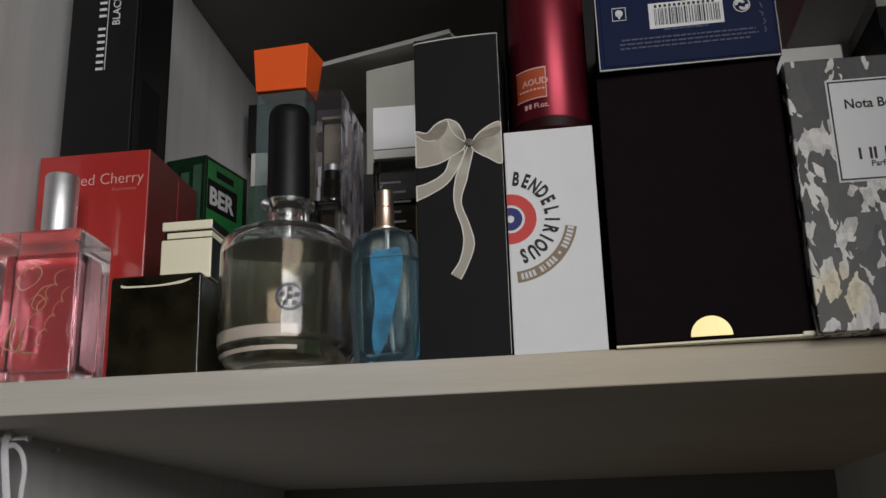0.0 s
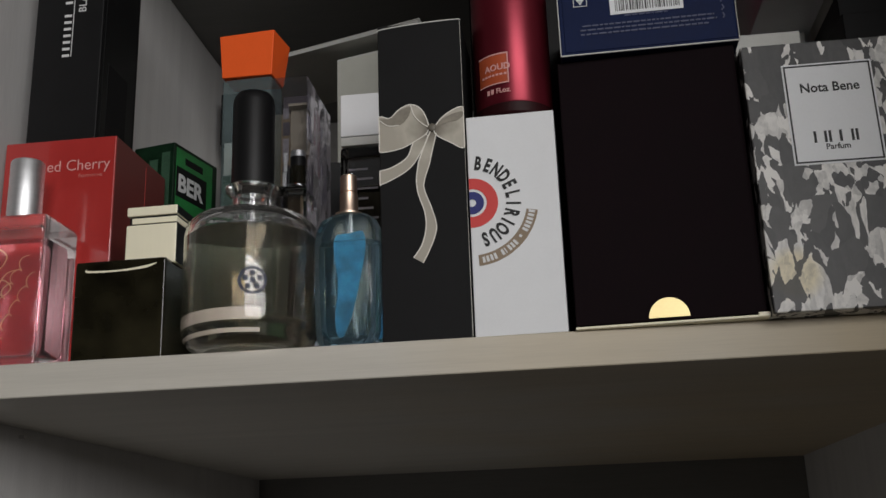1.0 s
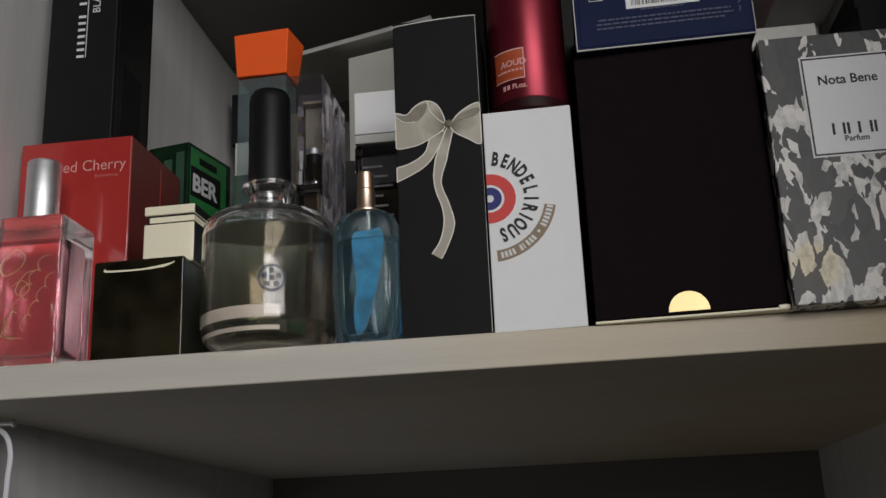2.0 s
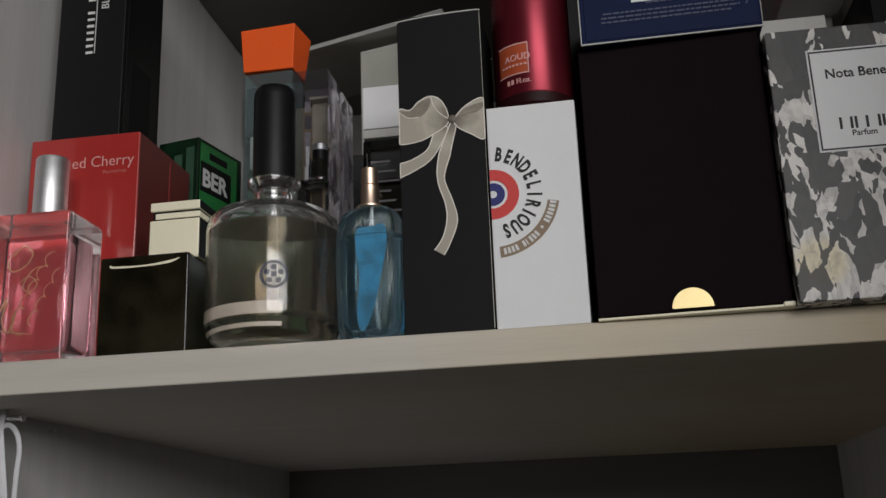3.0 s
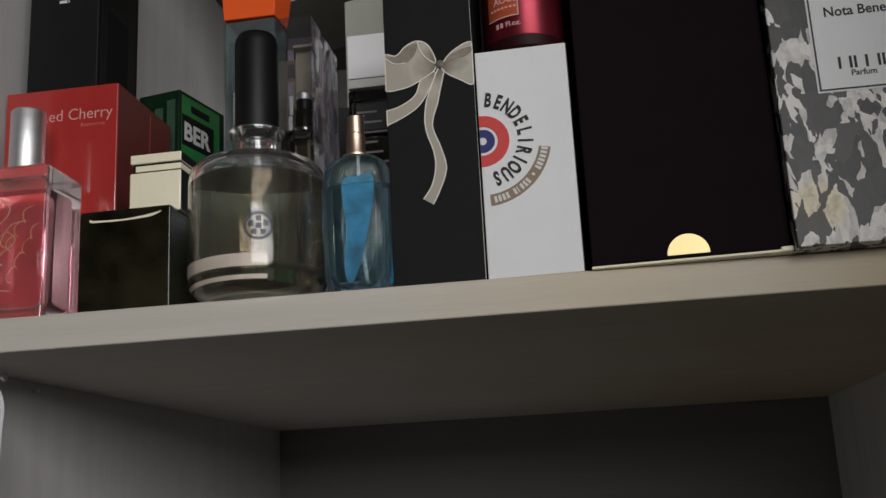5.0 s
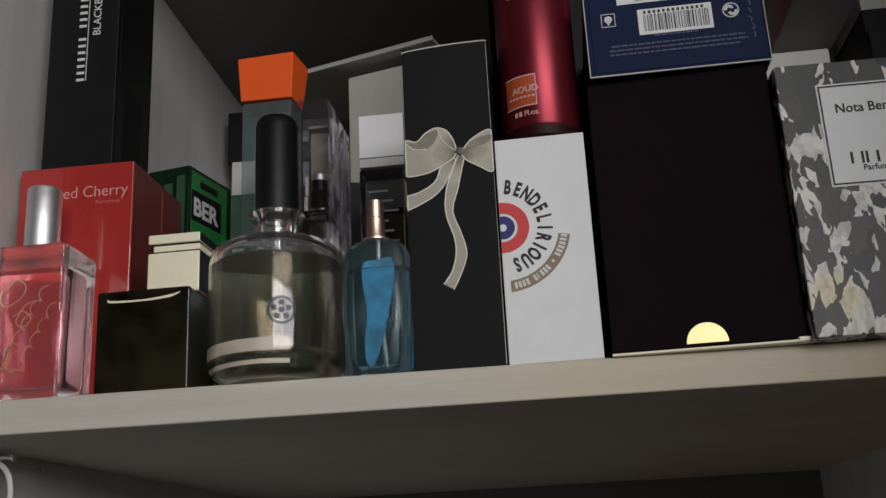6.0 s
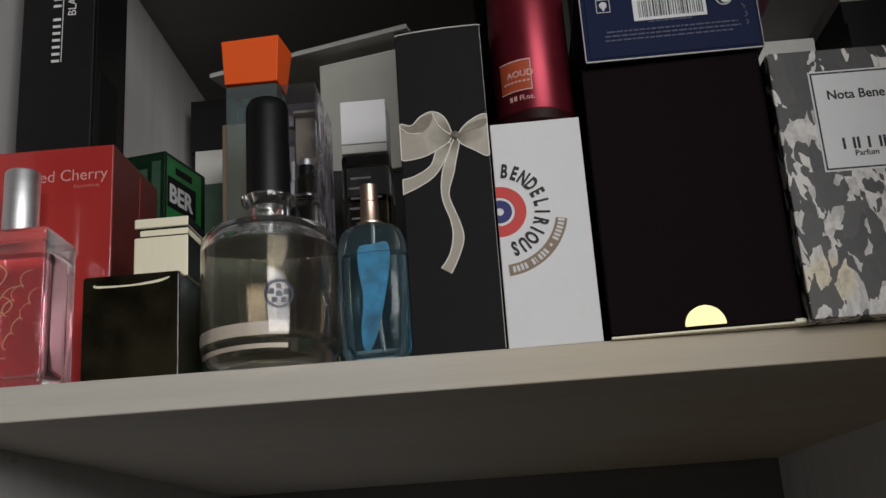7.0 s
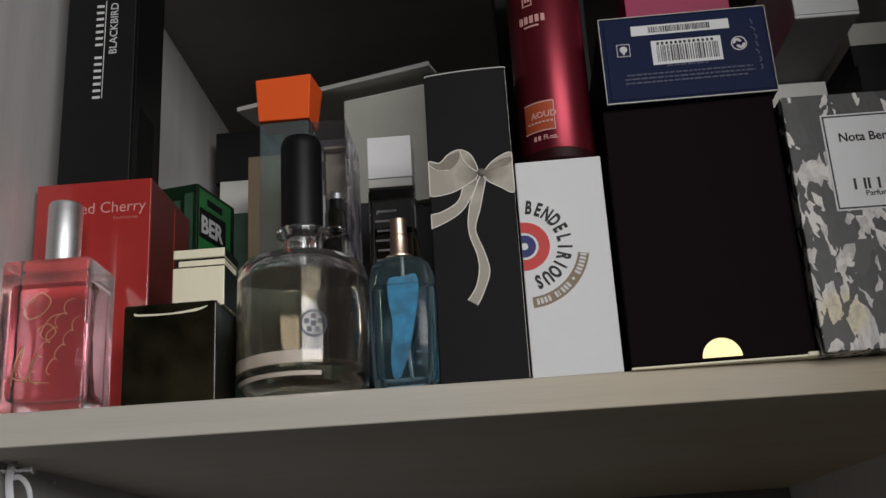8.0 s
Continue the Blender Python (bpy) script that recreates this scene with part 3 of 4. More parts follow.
for k in range(19):
    if k in (4, 10, 12):
        continue
    a = -82.5 + k * 3.8
    marks.append(disc(cx, cz, (101.5 if k != 11 else 104) * u, (112.5 if k != 11 else 109) * u, a, a + (1.0 if k == 6 else 2.5), -0.0005, 0.0002, 3))
for bm in marks:
    part("mark_bar", bm, WHITE_INK, band, "small white bar")

can = thing("perfume_canister", pose(-0.0188, 0.0190, 1.6068), "crimson lacquered metal perfume canister standing on the white carton", "perfume")
part("body", lathe([(0, 0.006), (0.0188, 0.006), (0.0192, 0.0068), (0.0192, 0.1380), (0.0180, 0.1400), (0, 0.1400)], 64), CRIMSON, can, smooth=True)
part("base_ring", lathe([(0, 0), (0.0186, 0), (0.0194, 0.001), (0.0194, 0.0058), (0.0186, 0.0064), (0, 0.0064)], 64), DARK_RED, can, "dark red base ring", smooth=True)


def curved_patch(r, a0, a1, z0, z1, count=16):
    bm = bmesh.new()
    rows = [[bm.verts.new((q * math.sin(radians(a)), -q * math.cos(radians(a)), z)) for q, z in ((r, z0), (r, z1), (r - 0.0003, z1), (r - 0.0003, z0))] for a in np.linspace(a0, a1, count)]
    for a, b in zip(rows, rows[1:]):
        for k in range(4):
            bm.faces.new((a[k], a[(k + 1) % 4], b[(k + 1) % 4], b[k]))
    bm.faces.new(rows[0]), bm.faces.new(rows[-1][::-1])
    bmesh.ops.recalc_face_normals(bm, faces=bm.faces[:])
    return bm


def bent_words(text, size, r, angle, z, narrow=1.0, bold=0.0):
    """Lettering wrapped round an upright cylinder."""
    bm = front_words(text, size, 0, z, narrow, 0, 0.0, bold=bold)
    for v in bm.verts:
        a, q = radians(angle) + v.co.x / r, r - v.co.y
        v.co.x, v.co.y = q * math.sin(a), -q * math.cos(a)
    return bm


sticker = part("label", curved_patch(0.0195, -52, -3, 0.0160, 0.0318), ORANGE_LABEL, can, "small orange label with pale frame")
part("label_border", joined(curved_patch(0.0197, -52, -3, 0.0158, 0.0164), curved_patch(0.0197, -52, -3, 0.0313, 0.0320), curved_patch(0.0197, -4.5, -3, 0.0164, 0.0313, 3)), PINK_INK, sticker)
part("lettering", joined(bent_words("AOUD", 0.0046, 0.0196, -20, 0.0232, 1.0, 0.0001), *[curved_patch(0.0197, a, a + 4, 0.0203, 0.0213, 3) for a in (-46, -40, -34, -28, -22, -16, -10)]), PINK_INK, sticker, "small pale print")
part("brand_mark", joined(*[curved_patch(0.0195, a, a + 6, 0.0770, 0.0812, 3) for a in (-46, -37, -28, -19, -10)], curved_patch(0.0195, -38, -14, 0.0745, 0.0755)), PINK_INK, can, "pale bars of a brand mark")
part("emblem", joined(*[curved_patch(0.0195, a, b, z0, z1, 4) for a, b, z0, z1 in ((-38, -22, 0.0870, 0.0876), (-38, -22, 0.0975, 0.0981), (-38, -36.5, 0.0876, 0.0975), (-23.5, -22, 0.0876, 0.0975), (-34, -31, 0.0895, 0.0955), (-29, -26, 0.0895, 0.0955))]), PINK_INK, can, "small square emblem")
part("small_print", joined(bent_words("Fl.oz.", 0.0036, 0.0193, -12, 0.0112, 1.0, 0.00005), *[curved_patch(0.0195, a, a + 4, 0.0112, 0.0136, 3) for a in (-38, -31)]), PINK_INK, can)

rb, w, h = perfume_box("perfume_box", -0.0840, -0.0425, 0.0030, 0.045, ZS, 1.6607, CHARCOAL, "tall charcoal carton printed with a champagne ribbon bow", -1.0)
top = [(-0.0206, 0.1578), (-0.0195, 0.1586), (-0.012, 0.1594), (0.0, 0.1602), (0.012, 0.1605), (0.0200, 0.1604), (0.0206, 0.1598)]
part("lid_edge", stripe(smooth_line(top), [0.00045, 0.0006, 0.0004], -0.0003, 0.0005), OFF_WHITE, rb, "worn pale edge of the tucked lid")
part("side_edge", stripe([(0.0206, 0.159), (0.0206, 0.08), (0.0206, 0.001)], [0.0002, 0.0001, 0.0003], -0.0002, 0.0004), GREY_CARD, rb, "scuffed pale corner")


def on_box(cx_, cy_):
    return ((cx_ - 162 - 0.056 * (cy_ - 390)) * 0.000165 + 0.0052, 0.1037 + (390 - cy_) * 0.00016)


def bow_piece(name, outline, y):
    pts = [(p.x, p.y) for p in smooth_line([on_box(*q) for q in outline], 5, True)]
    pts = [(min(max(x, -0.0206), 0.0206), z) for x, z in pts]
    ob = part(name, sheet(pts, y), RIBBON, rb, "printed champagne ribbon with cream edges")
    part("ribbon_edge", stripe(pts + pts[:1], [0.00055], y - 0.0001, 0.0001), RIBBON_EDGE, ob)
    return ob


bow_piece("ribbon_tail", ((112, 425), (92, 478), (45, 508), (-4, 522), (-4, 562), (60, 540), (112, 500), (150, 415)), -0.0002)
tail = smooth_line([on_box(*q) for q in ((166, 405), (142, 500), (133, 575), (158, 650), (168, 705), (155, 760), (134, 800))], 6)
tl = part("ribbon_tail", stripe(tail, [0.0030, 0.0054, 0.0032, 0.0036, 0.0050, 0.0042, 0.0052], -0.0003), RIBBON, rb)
for sgn in (-1, 1):
    edge = []
    for k, p in enumerate(tail):
        d = (tail[min(k + 1, len(tail) - 1)] - tail[max(k - 1, 0)]).normalized()
        wd = np.interp(k / (len(tail) - 1), np.linspace(0, 1, 7), [0.0030, 0.0054, 0.0032, 0.0036, 0.0050, 0.0042, 0.0052]) / 2
        edge.append((p.x - sgn * d.y * wd, p.y + sgn * d.x * wd))
    part("ribbon_edge", stripe(edge, [0.00055], -0.0005), RIBBON_EDGE, tl)
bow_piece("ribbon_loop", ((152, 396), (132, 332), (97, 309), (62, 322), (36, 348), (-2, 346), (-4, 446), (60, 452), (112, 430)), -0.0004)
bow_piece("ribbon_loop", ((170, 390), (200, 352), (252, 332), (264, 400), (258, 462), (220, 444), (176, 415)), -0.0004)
for fold in (((-2, 348), (28, 372), (64, 374), (90, 350), (96, 318), (64, 326), (36, 350)), ((172, 388), (206, 378), (240, 372), (258, 348), (226, 350), (196, 364))):
    part("ribbon_lining", sheet([(min(max(p.x, -0.0205), 0.0205), p.y) for p in smooth_line([on_box(*q) for q in fold], 4, True)], -0.00065, 0.0001), RIBBON_LINING, rb, "darker printed lining of the loop")
part("ribbon_fold", joined(stripe(smooth_line([on_box(*q) for q in ((97, 312), (108, 345), (130, 372), (152, 388))]), [0.0005], -0.0007),
     stripe(smooth_line([on_box(*q) for q in ((0, 347), (30, 372), (64, 374))]), [0.0005], -0.0007)), RIBBON_EDGE, rb, "cream fold lines of the bow")
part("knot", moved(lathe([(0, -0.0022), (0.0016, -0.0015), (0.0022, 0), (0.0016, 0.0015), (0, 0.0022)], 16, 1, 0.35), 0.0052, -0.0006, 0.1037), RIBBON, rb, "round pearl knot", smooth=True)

# blue bottle
bl = thing("perfume_bottle", pose(-0.1003, 0.0125, ZS, 0, 0, -2), "blue glass perfume bottle with rose-gold spray neck, no cap", "perfume bottle")
part("glass_body", stacked([(0.0, 0.025, 0.016), (0.0012, 0.0284, 0.020), (0.006, 0.0312, 0.024), (0.030, 0.0330, 0.025), (0.048, 0.0328, 0.025), (0.056, 0.0310, 0.023), (0.0610, 0.0275, 0.020), (0.0640, 0.0200, 0.015), (0.0655, 0.011, 0.010)], 4), BLUE_GLASS, bl, smooth=True)
part("liquid", stacked([(0.0055, 0.020, 0.012), (0.008, 0.0250, 0.017), (0.030, 0.0268, 0.018), (0.049, 0.0266, 0.018), (0.0505, 0.0255, 0.017)], 4), BLUE_LIQUID, bl, "bright blue perfume", smooth=True)
# flat blue leaf-shaped streak inside the bottle
streak = [(-0.0076, 0.0535), (0.0020, 0.0545), (0.0105, 0.0550), (0.0118, 0.0460), (0.0080, 0.0300), (0.0030, 0.0150), (-0.0025, 0.0065), (-0.0066, 0.0070), (-0.0078, 0.0150), (-0.0058, 0.0300), (-0.0080, 0.0430)]
part("leaf_streak", sheet([(p.x, p.y) for p in smooth_line([(x * 0.72 - 0.0005, z) for x, z in streak], 4, True)], -0.0040), BLUE_STREAK, bl, "slanting blue leaf-shaped streak")
neck = part("spray_neck", moved(lathe([(0, 0.0655), (0.0066, 0.0655), (0.0066, 0.0664), (0.0046, 0.0670), (0.0044, 0.0676), (0.0044, 0.0762), (0.0036, 0.0766), (0.0036, 0.0770), (0.0041, 0.0773), (0.0040, 0.0854), (0.0036, 0.0858), (0, 0.0858)], 32), -0.0008), ROSE_GOLD, bl, "shiny rose-gold spray neck", smooth=True)
part("dip_tube", tube([(0.0005, 0, 0.066), (0.001, 0, 0.03), (0.003, 0, 0.007)], 0.0009), TUBE, bl)

# round bottle
rd = thing("perfume_bottle", pose(-0.1486, 0.0105, ZS), "round clear glass bottle half full of pale perfume, black cap", "perfume bottle")
outer = [(0, 0.0012), (0.020, 0.0012), (0.0215, 0.0), (0.0235, 0.0), (0.0285, 0.0022), (0.0312, 0.0065), (0.0318, 0.012), (0.0318, 0.056), (0.0310, 0.0610), (0.0280, 0.0645), (0.0220, 0.0672), (0.0140, 0.0690), (0.0104, 0.0705), (0.0098, 0.0725), (0.0098, 0.0770), (0.0128, 0.0800), (0.0130, 0.0822), (0.0110, 0.0830)]
inner = [(0.0070, 0.0830), (0.0070, 0.0700), (0.0120, 0.0670), (0.0210, 0.0650), (0.0265, 0.0620), (0.0288, 0.0580), (0.0290, 0.0550), (0.0290, 0.0125), (0.0270, 0.0100), (0.0, 0.0092)]
part("glass_body", lathe(outer + inner, 72), HAZY, rd, "thick clear glass body", smooth=True)
part("liquid", lathe([(0, 0.0090), (0.0271, 0.0098), (0.0292, 0.0125), (0.0292, 0.0545), (0.0285, 0.0560), (0, 0.0560)], 72), YELLOW_LIQUID, rd, "pale yellow-green perfume", smooth=True)
part("cap", lathe([(0, 0.0832), (0.0104, 0.0832), (0.0104, 0.1265), (0.0100, 0.1295), (0.0086, 0.1320), (0.0060, 0.1332), (0, 0.1336)], 48), BLACK_PLASTIC, rd, "tall matt black rounded cap", smooth=True)
part("dip_tube", tube([(0, 0, 0.082), (0.0004, 0.001, 0.045), (0.001, 0.002, 0.0105)], 0.0012), TUBE, rd)
# refracted and mirrored images in the thick base, painted as cream bands
part("refraction_band", curved_patch(0.0304, -84, 26, 0.0104, 0.0160, 40), REFRACTION_CREAM, rd, "refracted image low in the glass, painted as a cream band")
part("refraction_band", curved_patch(0.0290, -80, 26, 0.0050, 0.0070, 40), REFRACTION_CREAM, rd, "mirrored image in the glass foot, painted as a narrow band")
for k in range(6):
    dx, dz, q = (0.0, 0.0, 0.0012) if k == 5 else (0.0034 * math.sin(math.tau * k / 5), 0.0034 * math.cos(math.tau * k / 5), 0.0011)
    part("emblem_petal", curved_patch(0.0321, math.degrees((dx + 0.0105 - q) / 0.0320), math.degrees((dx + 0.0105 + q) / 0.0320), 0.0278 + dz - q, 0.0278 + dz + q, 4), EMBLEM_INK, rd)
ring = bmesh.new()
seg = 36
loops = []
for k in range(seg):
    a = k * math.tau / seg
    row = []
    for r in (0.0053, 0.0064):
        ang = (r * math.cos(a) + 0.0105) / 0.0320
        row.append(ring.verts.new((0.0320 * math.sin(ang), -0.0320 * math.cos(ang), 0.0278 + r * math.sin(a))))
    loops.append(row)
for a, b in zip(loops, loops[1:] + loops[:1]):
    ring.faces.new((a[0], a[1], b[1], b[0]))
part("emblem", ring, EMBLEM_INK, rd, "small dark round printed emblem")

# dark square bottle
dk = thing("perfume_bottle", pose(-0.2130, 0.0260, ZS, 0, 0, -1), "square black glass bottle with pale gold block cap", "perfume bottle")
part("glass_body", stacked([(0.0, 0.0445, 0.034), (0.0010, 0.0458, 0.0355), (0.0488, 0.0460, 0.036), (0.0500, 0.0452, 0.0352)], 44, 160), DARK_GLASS, dk)
part("cap", moved(block(-0.0132, 0.0132, -0.0118, 0.0118, 0.0500, 0.0705, 0.0006), 0.0108, 0.0030), GOLD_CAP, dk, "brushed pale gold block cap")
part("cap_collar", moved(block(-0.0106, 0.0130, -0.0112, 0.0104, 0.0712, 0.0742, 0.0003), 0.0108, 0.0030), GOLD_CAP, dk, "pale collar band")
part("cap_gap", moved(block(-0.0118, 0.0126, -0.0106, 0.0108, 0.0700, 0.0756, 0), 0.0108, 0.0030), BLACK_PLASTIC, dk, "black recess round the collar")
part("cap_top", moved(block(-0.0132, 0.0132, -0.0118, 0.0118, 0.0752, 0.0800, 0.0006), 0.0108, 0.0030), GOLD_CAP, dk)
# dark reflections on the cap's right side, painted as black plates
for z0, z1 in ((0.0504, 0.0700), (0.0756, 0.0796)):
    part("cap_reflection", moved(block(0.0131, 0.0135, -0.0114, 0.0116, z0, z1, 0), 0.0108, 0.0030), BLACK_PLASTIC, dk, "dark reflection painted as a black side plate")
part("neck", moved(block(-0.008, 0.008, -0.008, 0.008, 0.0495, 0.0507, 0), 0.0108, 0.0030), BLACK_PLASTIC, dk)
# highlight under the shoulder, drawn as a gold stripe of uneven width
part("shoulder_glint", stripe(smooth_line([(-0.0170, 0.0462), (-0.0160, 0.0450), (0.0, 0.0447), (0.0130, 0.0458), (0.0185, 0.0474)]), [0.0003, 0.0011, 0.0008, 0.0014, 0.0003], -0.0181, 0.0003), GOLD_CAP, dk, "highlight painted as a thin gold line")

# pink bottle
pk = thing("perfume_bottle", pose(-0.2785, 0.0300, ZS), "thick clear rectangular bottle of pink perfume with silver cap", "perfume bottle")
part("glass_body", stacked([(0.0, 0.0432, 0.034), (0.001, 0.0450, 0.036), (0.0770, 0.0450, 0.036), (0.0790, 0.0430, 0.034)], 22, 112), HAZY_PINK, pk, "thick clear glass body")
part("liquid", stacked([(0.0085, 0.0330, 0.018), (0.0100, 0.0372, 0.0225), (0.0120, 0.0385, 0.0235), (0.0660, 0.0385, 0.0235), (0.0675, 0.0370, 0.022)], 9, 72), PINK_LIQUID, pk, "clear pink perfume", smooth=True)
part("cap", moved(lathe([(0, 0.0792), (0.0085, 0.0792), (0.0087, 0.0797), (0.0087, 0.1133), (0.0081, 0.1143), (0, 0.1145)], 48), 0.0006), SILVER, pk, "satin silver cylinder cap", smooth=True)
curls = []
# cursive loops running upwards
for x0, z0, wide, turns in ((-0.0040, 0.0220, 0.0026, 5), (0.0040, 0.0200, 0.0020, 4)):
    run = [(x0 + wide * (0.7 + 0.3 * math.sin(0.9 * q)) * math.cos(q) + 0.0006 * q, z0 + 0.0011 * q - 0.0019 * math.sin(q)) for q in (math.tau * k / 12 for k in range(12 * turns))]
    curls.append(stripe([Vector(p) for p in run], [0.0002, 0.0006, 0.0003, 0.0006, 0.0002, 0.0005, 0.0002], -0.0183, 0.0002))
# tall initial and a swash under the script
for pts, wd in ((((-0.0130, 0.0150), (-0.0118, 0.0260), (-0.0080, 0.0340), (-0.0098, 0.0230), (-0.0060, 0.0170), (-0.0030, 0.0270), (-0.0040, 0.0180), (0.0010, 0.0150)), 0.0008),
                (((-0.0140, 0.0205), (-0.0100, 0.0180), (-0.0020, 0.0165), (0.0060, 0.0155)), 0.0006),
                (((-0.0020, 0.0420), (0.0030, 0.0450), (0.0075, 0.0410), (0.0040, 0.0370), (0.0000, 0.0400), (0.0045, 0.0480), (0.0110, 0.0500)), 0.0006),
                (((-0.0060, 0.0560), (-0.0010, 0.0610), (0.0040, 0.0570), (0.0010, 0.0510), (-0.0060, 0.0480), (-0.0090, 0.0530), (-0.0050, 0.0590)), 0.0007)):
    curls.append(stripe(smooth_line(pts, 8), [0.4 * wd, wd, 0.6 * wd, wd, 0.4 * wd], -0.0184, 0.0002))
part("script", joined(*curls), GOLD_INK, pk, "gold flowing script print")

# ---- second row ----
red, w, h = perfume_box("perfume_box", -0.3060, -0.2412, 0.0545, 0.070, ZS, 1.6372, RED_CARD, "red carton with fine pink lettering", 0.0)
part("side_panel", block(w / 2, w / 2 + 0.0003, 0.0006, 0.0694, 0.0006, h - 0.0006, 0), RED_SHADED, red, "red side panel with its shade painted in")
part("side_seam", block(w / 2 + 0.0003, w / 2 + 0.0005, 0.0405, 0.0410, 0.004, h - 0.004, 0), RED_CARD, red, "thin red seam")
part("lettering", front_words("Red Cherry", 0.0093, 0.0085, 0.1182, 0.95, 0, bold=-0.00006), PINK_INK, red, "thin pink lettering")
part("lettering", front_words("femme", 0.0032, 0.0185, 0.1138, 1.6, 0), FAINT_INK, red, "tiny pink lettering")

ol = thing("perfume_box", pose(-0.2736, 0.0580, 1.6372, 0, 0, 0), "tall black carton standing on the red carton, white lettering", "perfume box")
part("body", block(-0.0232, 0.0180, 0, 0.050, 0, 0.172, 0.0006), BLACK_CARD, ol)
part("side_panel", block(0.0180, 0.0183, 0.004, 0.046, 0.002, 0.170, 0), BLACK_PLASTIC, ol, "glossier black side panel")
part("sticker", block(0.0183, 0.0185, 0.010, 0.036, 0.004, 0.052, 0), CHARCOAL, ol, "dark grey blank sticker")
part("lettering", words("BLACKBIRD", 0.0066, pose(0.0073, -0.0002, 0.0818) @ pose(0, 0, 0, 0, -90, 0) @ pose(0, 0, 0, 90, 0, 0), 1.0, "LEFT"), WHITE_INK, ol, "white upright lettering")
marks = []
for k in range(15):
    if k == 7:
        continue
    z = 0.0535 + k * 0.0043
    marks.append(block(-0.0056, -0.0012, -0.0003, 0.0, z, z + 0.0016, 0))
marks.append(block(-0.0003, 0.0001, -0.0003, 0.0, 0.0535, 0.118, 0))
for bm in marks:
    part("mark_bar", bm, WHITE_INK, ol, "small white bar")

be = thing("perfume_box", pose(-0.2380, 0.1300, ZS, 0, 0, -12.5), "green and black carton with bold white letters on its side", "perfume box")
part("body", block(-0.0300, 0.0, 0, 0.050, 0, 0.1640, 0.0005), GREEN_BLACK, be)
sd = part("side_panel", block(0.0, 0.0003, 0.0025, 0.044, 0.030, 0.1615, 0), GREEN_CARD, be, "green printed side panel")
part("side_band", block(0.0003, 0.0005, 0.0025, 0.037, 0.1290, 0.1490, 0), BLACK_CARD, sd, "black band")
part("lettering", words("BER", 0.0160, pose(0.0006, 0.0042, 0.1330) @ pose(0, 0, 0, 90, 0, 90), 1.05, "LEFT", 0.0005), WHITE_INK, sd, "bold white letters")
part("side_window", block(0.0003, 0.0005, 0.012, 0.032, 0.1525, 0.1570, 0), BLACK_CARD, sd)
for k in range(3):
    part("front_print", block(-0.027 + 0.009 * k, -0.021 + 0.009 * k, -0.0002, 0.0001, 0.100 + 0.012 * (k % 2), 0.150 + 0.004 * k, 0), MURKY_GREEN, be, "dull green printed patch")

oc = thing("perfume_bottle", pose(-0.1660, 0.0500, ZS, 0, 0, -3), "tall square pale glass bottle with flared orange cap", "perfume bottle")
part("glass_body", block(-0.0142, 0.0142, 0.001, 0.020, 0, 0.1636, 0.0015, 3), FROST_BLUE, oc, "pale bluish glass body")
cap = bmesh.new()
lo = [cap.verts.new(q) for q in ((-0.0142, 0, 0.1645), (0.0146, 0, 0.1638), (0.0150, 0.019, 0.1638), (-0.0142, 0.019, 0.1645))]
hi = [cap.verts.new(q) for q in ((-0.0158, -0.001, 0.1898), (0.0160, -0.001, 0.1905), (0.0178, 0.022, 0.1905), (-0.0165, 0.022, 0.1898))]
cap.faces.new(lo[::-1]), cap.faces.new(hi)
for k in range(4):
    cap.faces.new((lo[k], lo[(k + 1) % 4], hi[(k + 1) % 4], hi[k]))
bmesh.ops.bevel(cap, geom=cap.edges[:], offset=0.0005, segments=2, affect="EDGES", profile=0.5)
part("cap", cap, ORANGE, oc, "flared orange plastic cap")

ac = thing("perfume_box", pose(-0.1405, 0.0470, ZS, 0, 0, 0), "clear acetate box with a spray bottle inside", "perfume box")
part("front_panel", block(-0.0098, 0.0095, 0, 0.0004, 0, 0.1600, 0), ACETATE, ac)
part("side_panel", block(0.0091, 0.0095, 0.0004, 0.056, 0, 0.1600, 0), CREASED, ac, "creased clear side with pale reflections painted in")
part("lid", block(-0.0097, 0.0089, 0.0006, 0.055, 0.1590, 0.1598, 0), ACETATE, ac)
part("insert", joined(block(-0.0052, 0.0066, 0.0215, 0.0220, 0.1225, 0.1515, 0), block(-0.0052, 0.0066, 0.0160, 0.0215, 0.1500, 0.1515, 0)), INSERT, ac, "grey-brown card insert")
part("top_strip", block(-0.0097, 0.0066, 0.0225, 0.0230, 0.1520, 0.1588, 0), LILAC_DARK, ac, "dark lilac printed strip")
for k, (z0, z1) in enumerate(((0.100, 0.117), (0.119, 0.133), (0.135, 0.143), (0.145, 0.1515))):
    part("printed_panel", block(-0.0097, -0.0058 - 0.0005 * (k % 2), 0.0215, 0.0219, z0, z1, 0), LILAC if k % 2 else LILAC_DARK, ac, "lilac-grey printed panel")
for k, (y0, y1, z0, z1) in enumerate(((0.006, 0.016, 0.126, 0.140), (0.007, 0.018, 0.143, 0.153), (0.022, 0.034, 0.112, 0.151), (0.038, 0.050, 0.098, 0.146), (0.008, 0.018, 0.096, 0.114))):
    part("printed_panel", block(0.0080, 0.0086, y0, y1, z0, z1, 0), (LILAC, LILAC_DARK, ROSY)[k % 3], ac, "pale printed patch inside the clear side")
part("spray_head", moved(lathe([(0, 0.1110), (0.0042, 0.1110), (0.0042, 0.1168), (0, 0.1168)], 32), 0.0018, 0.012), BLACK_PLASTIC, ac, "black spray head", smooth=True)
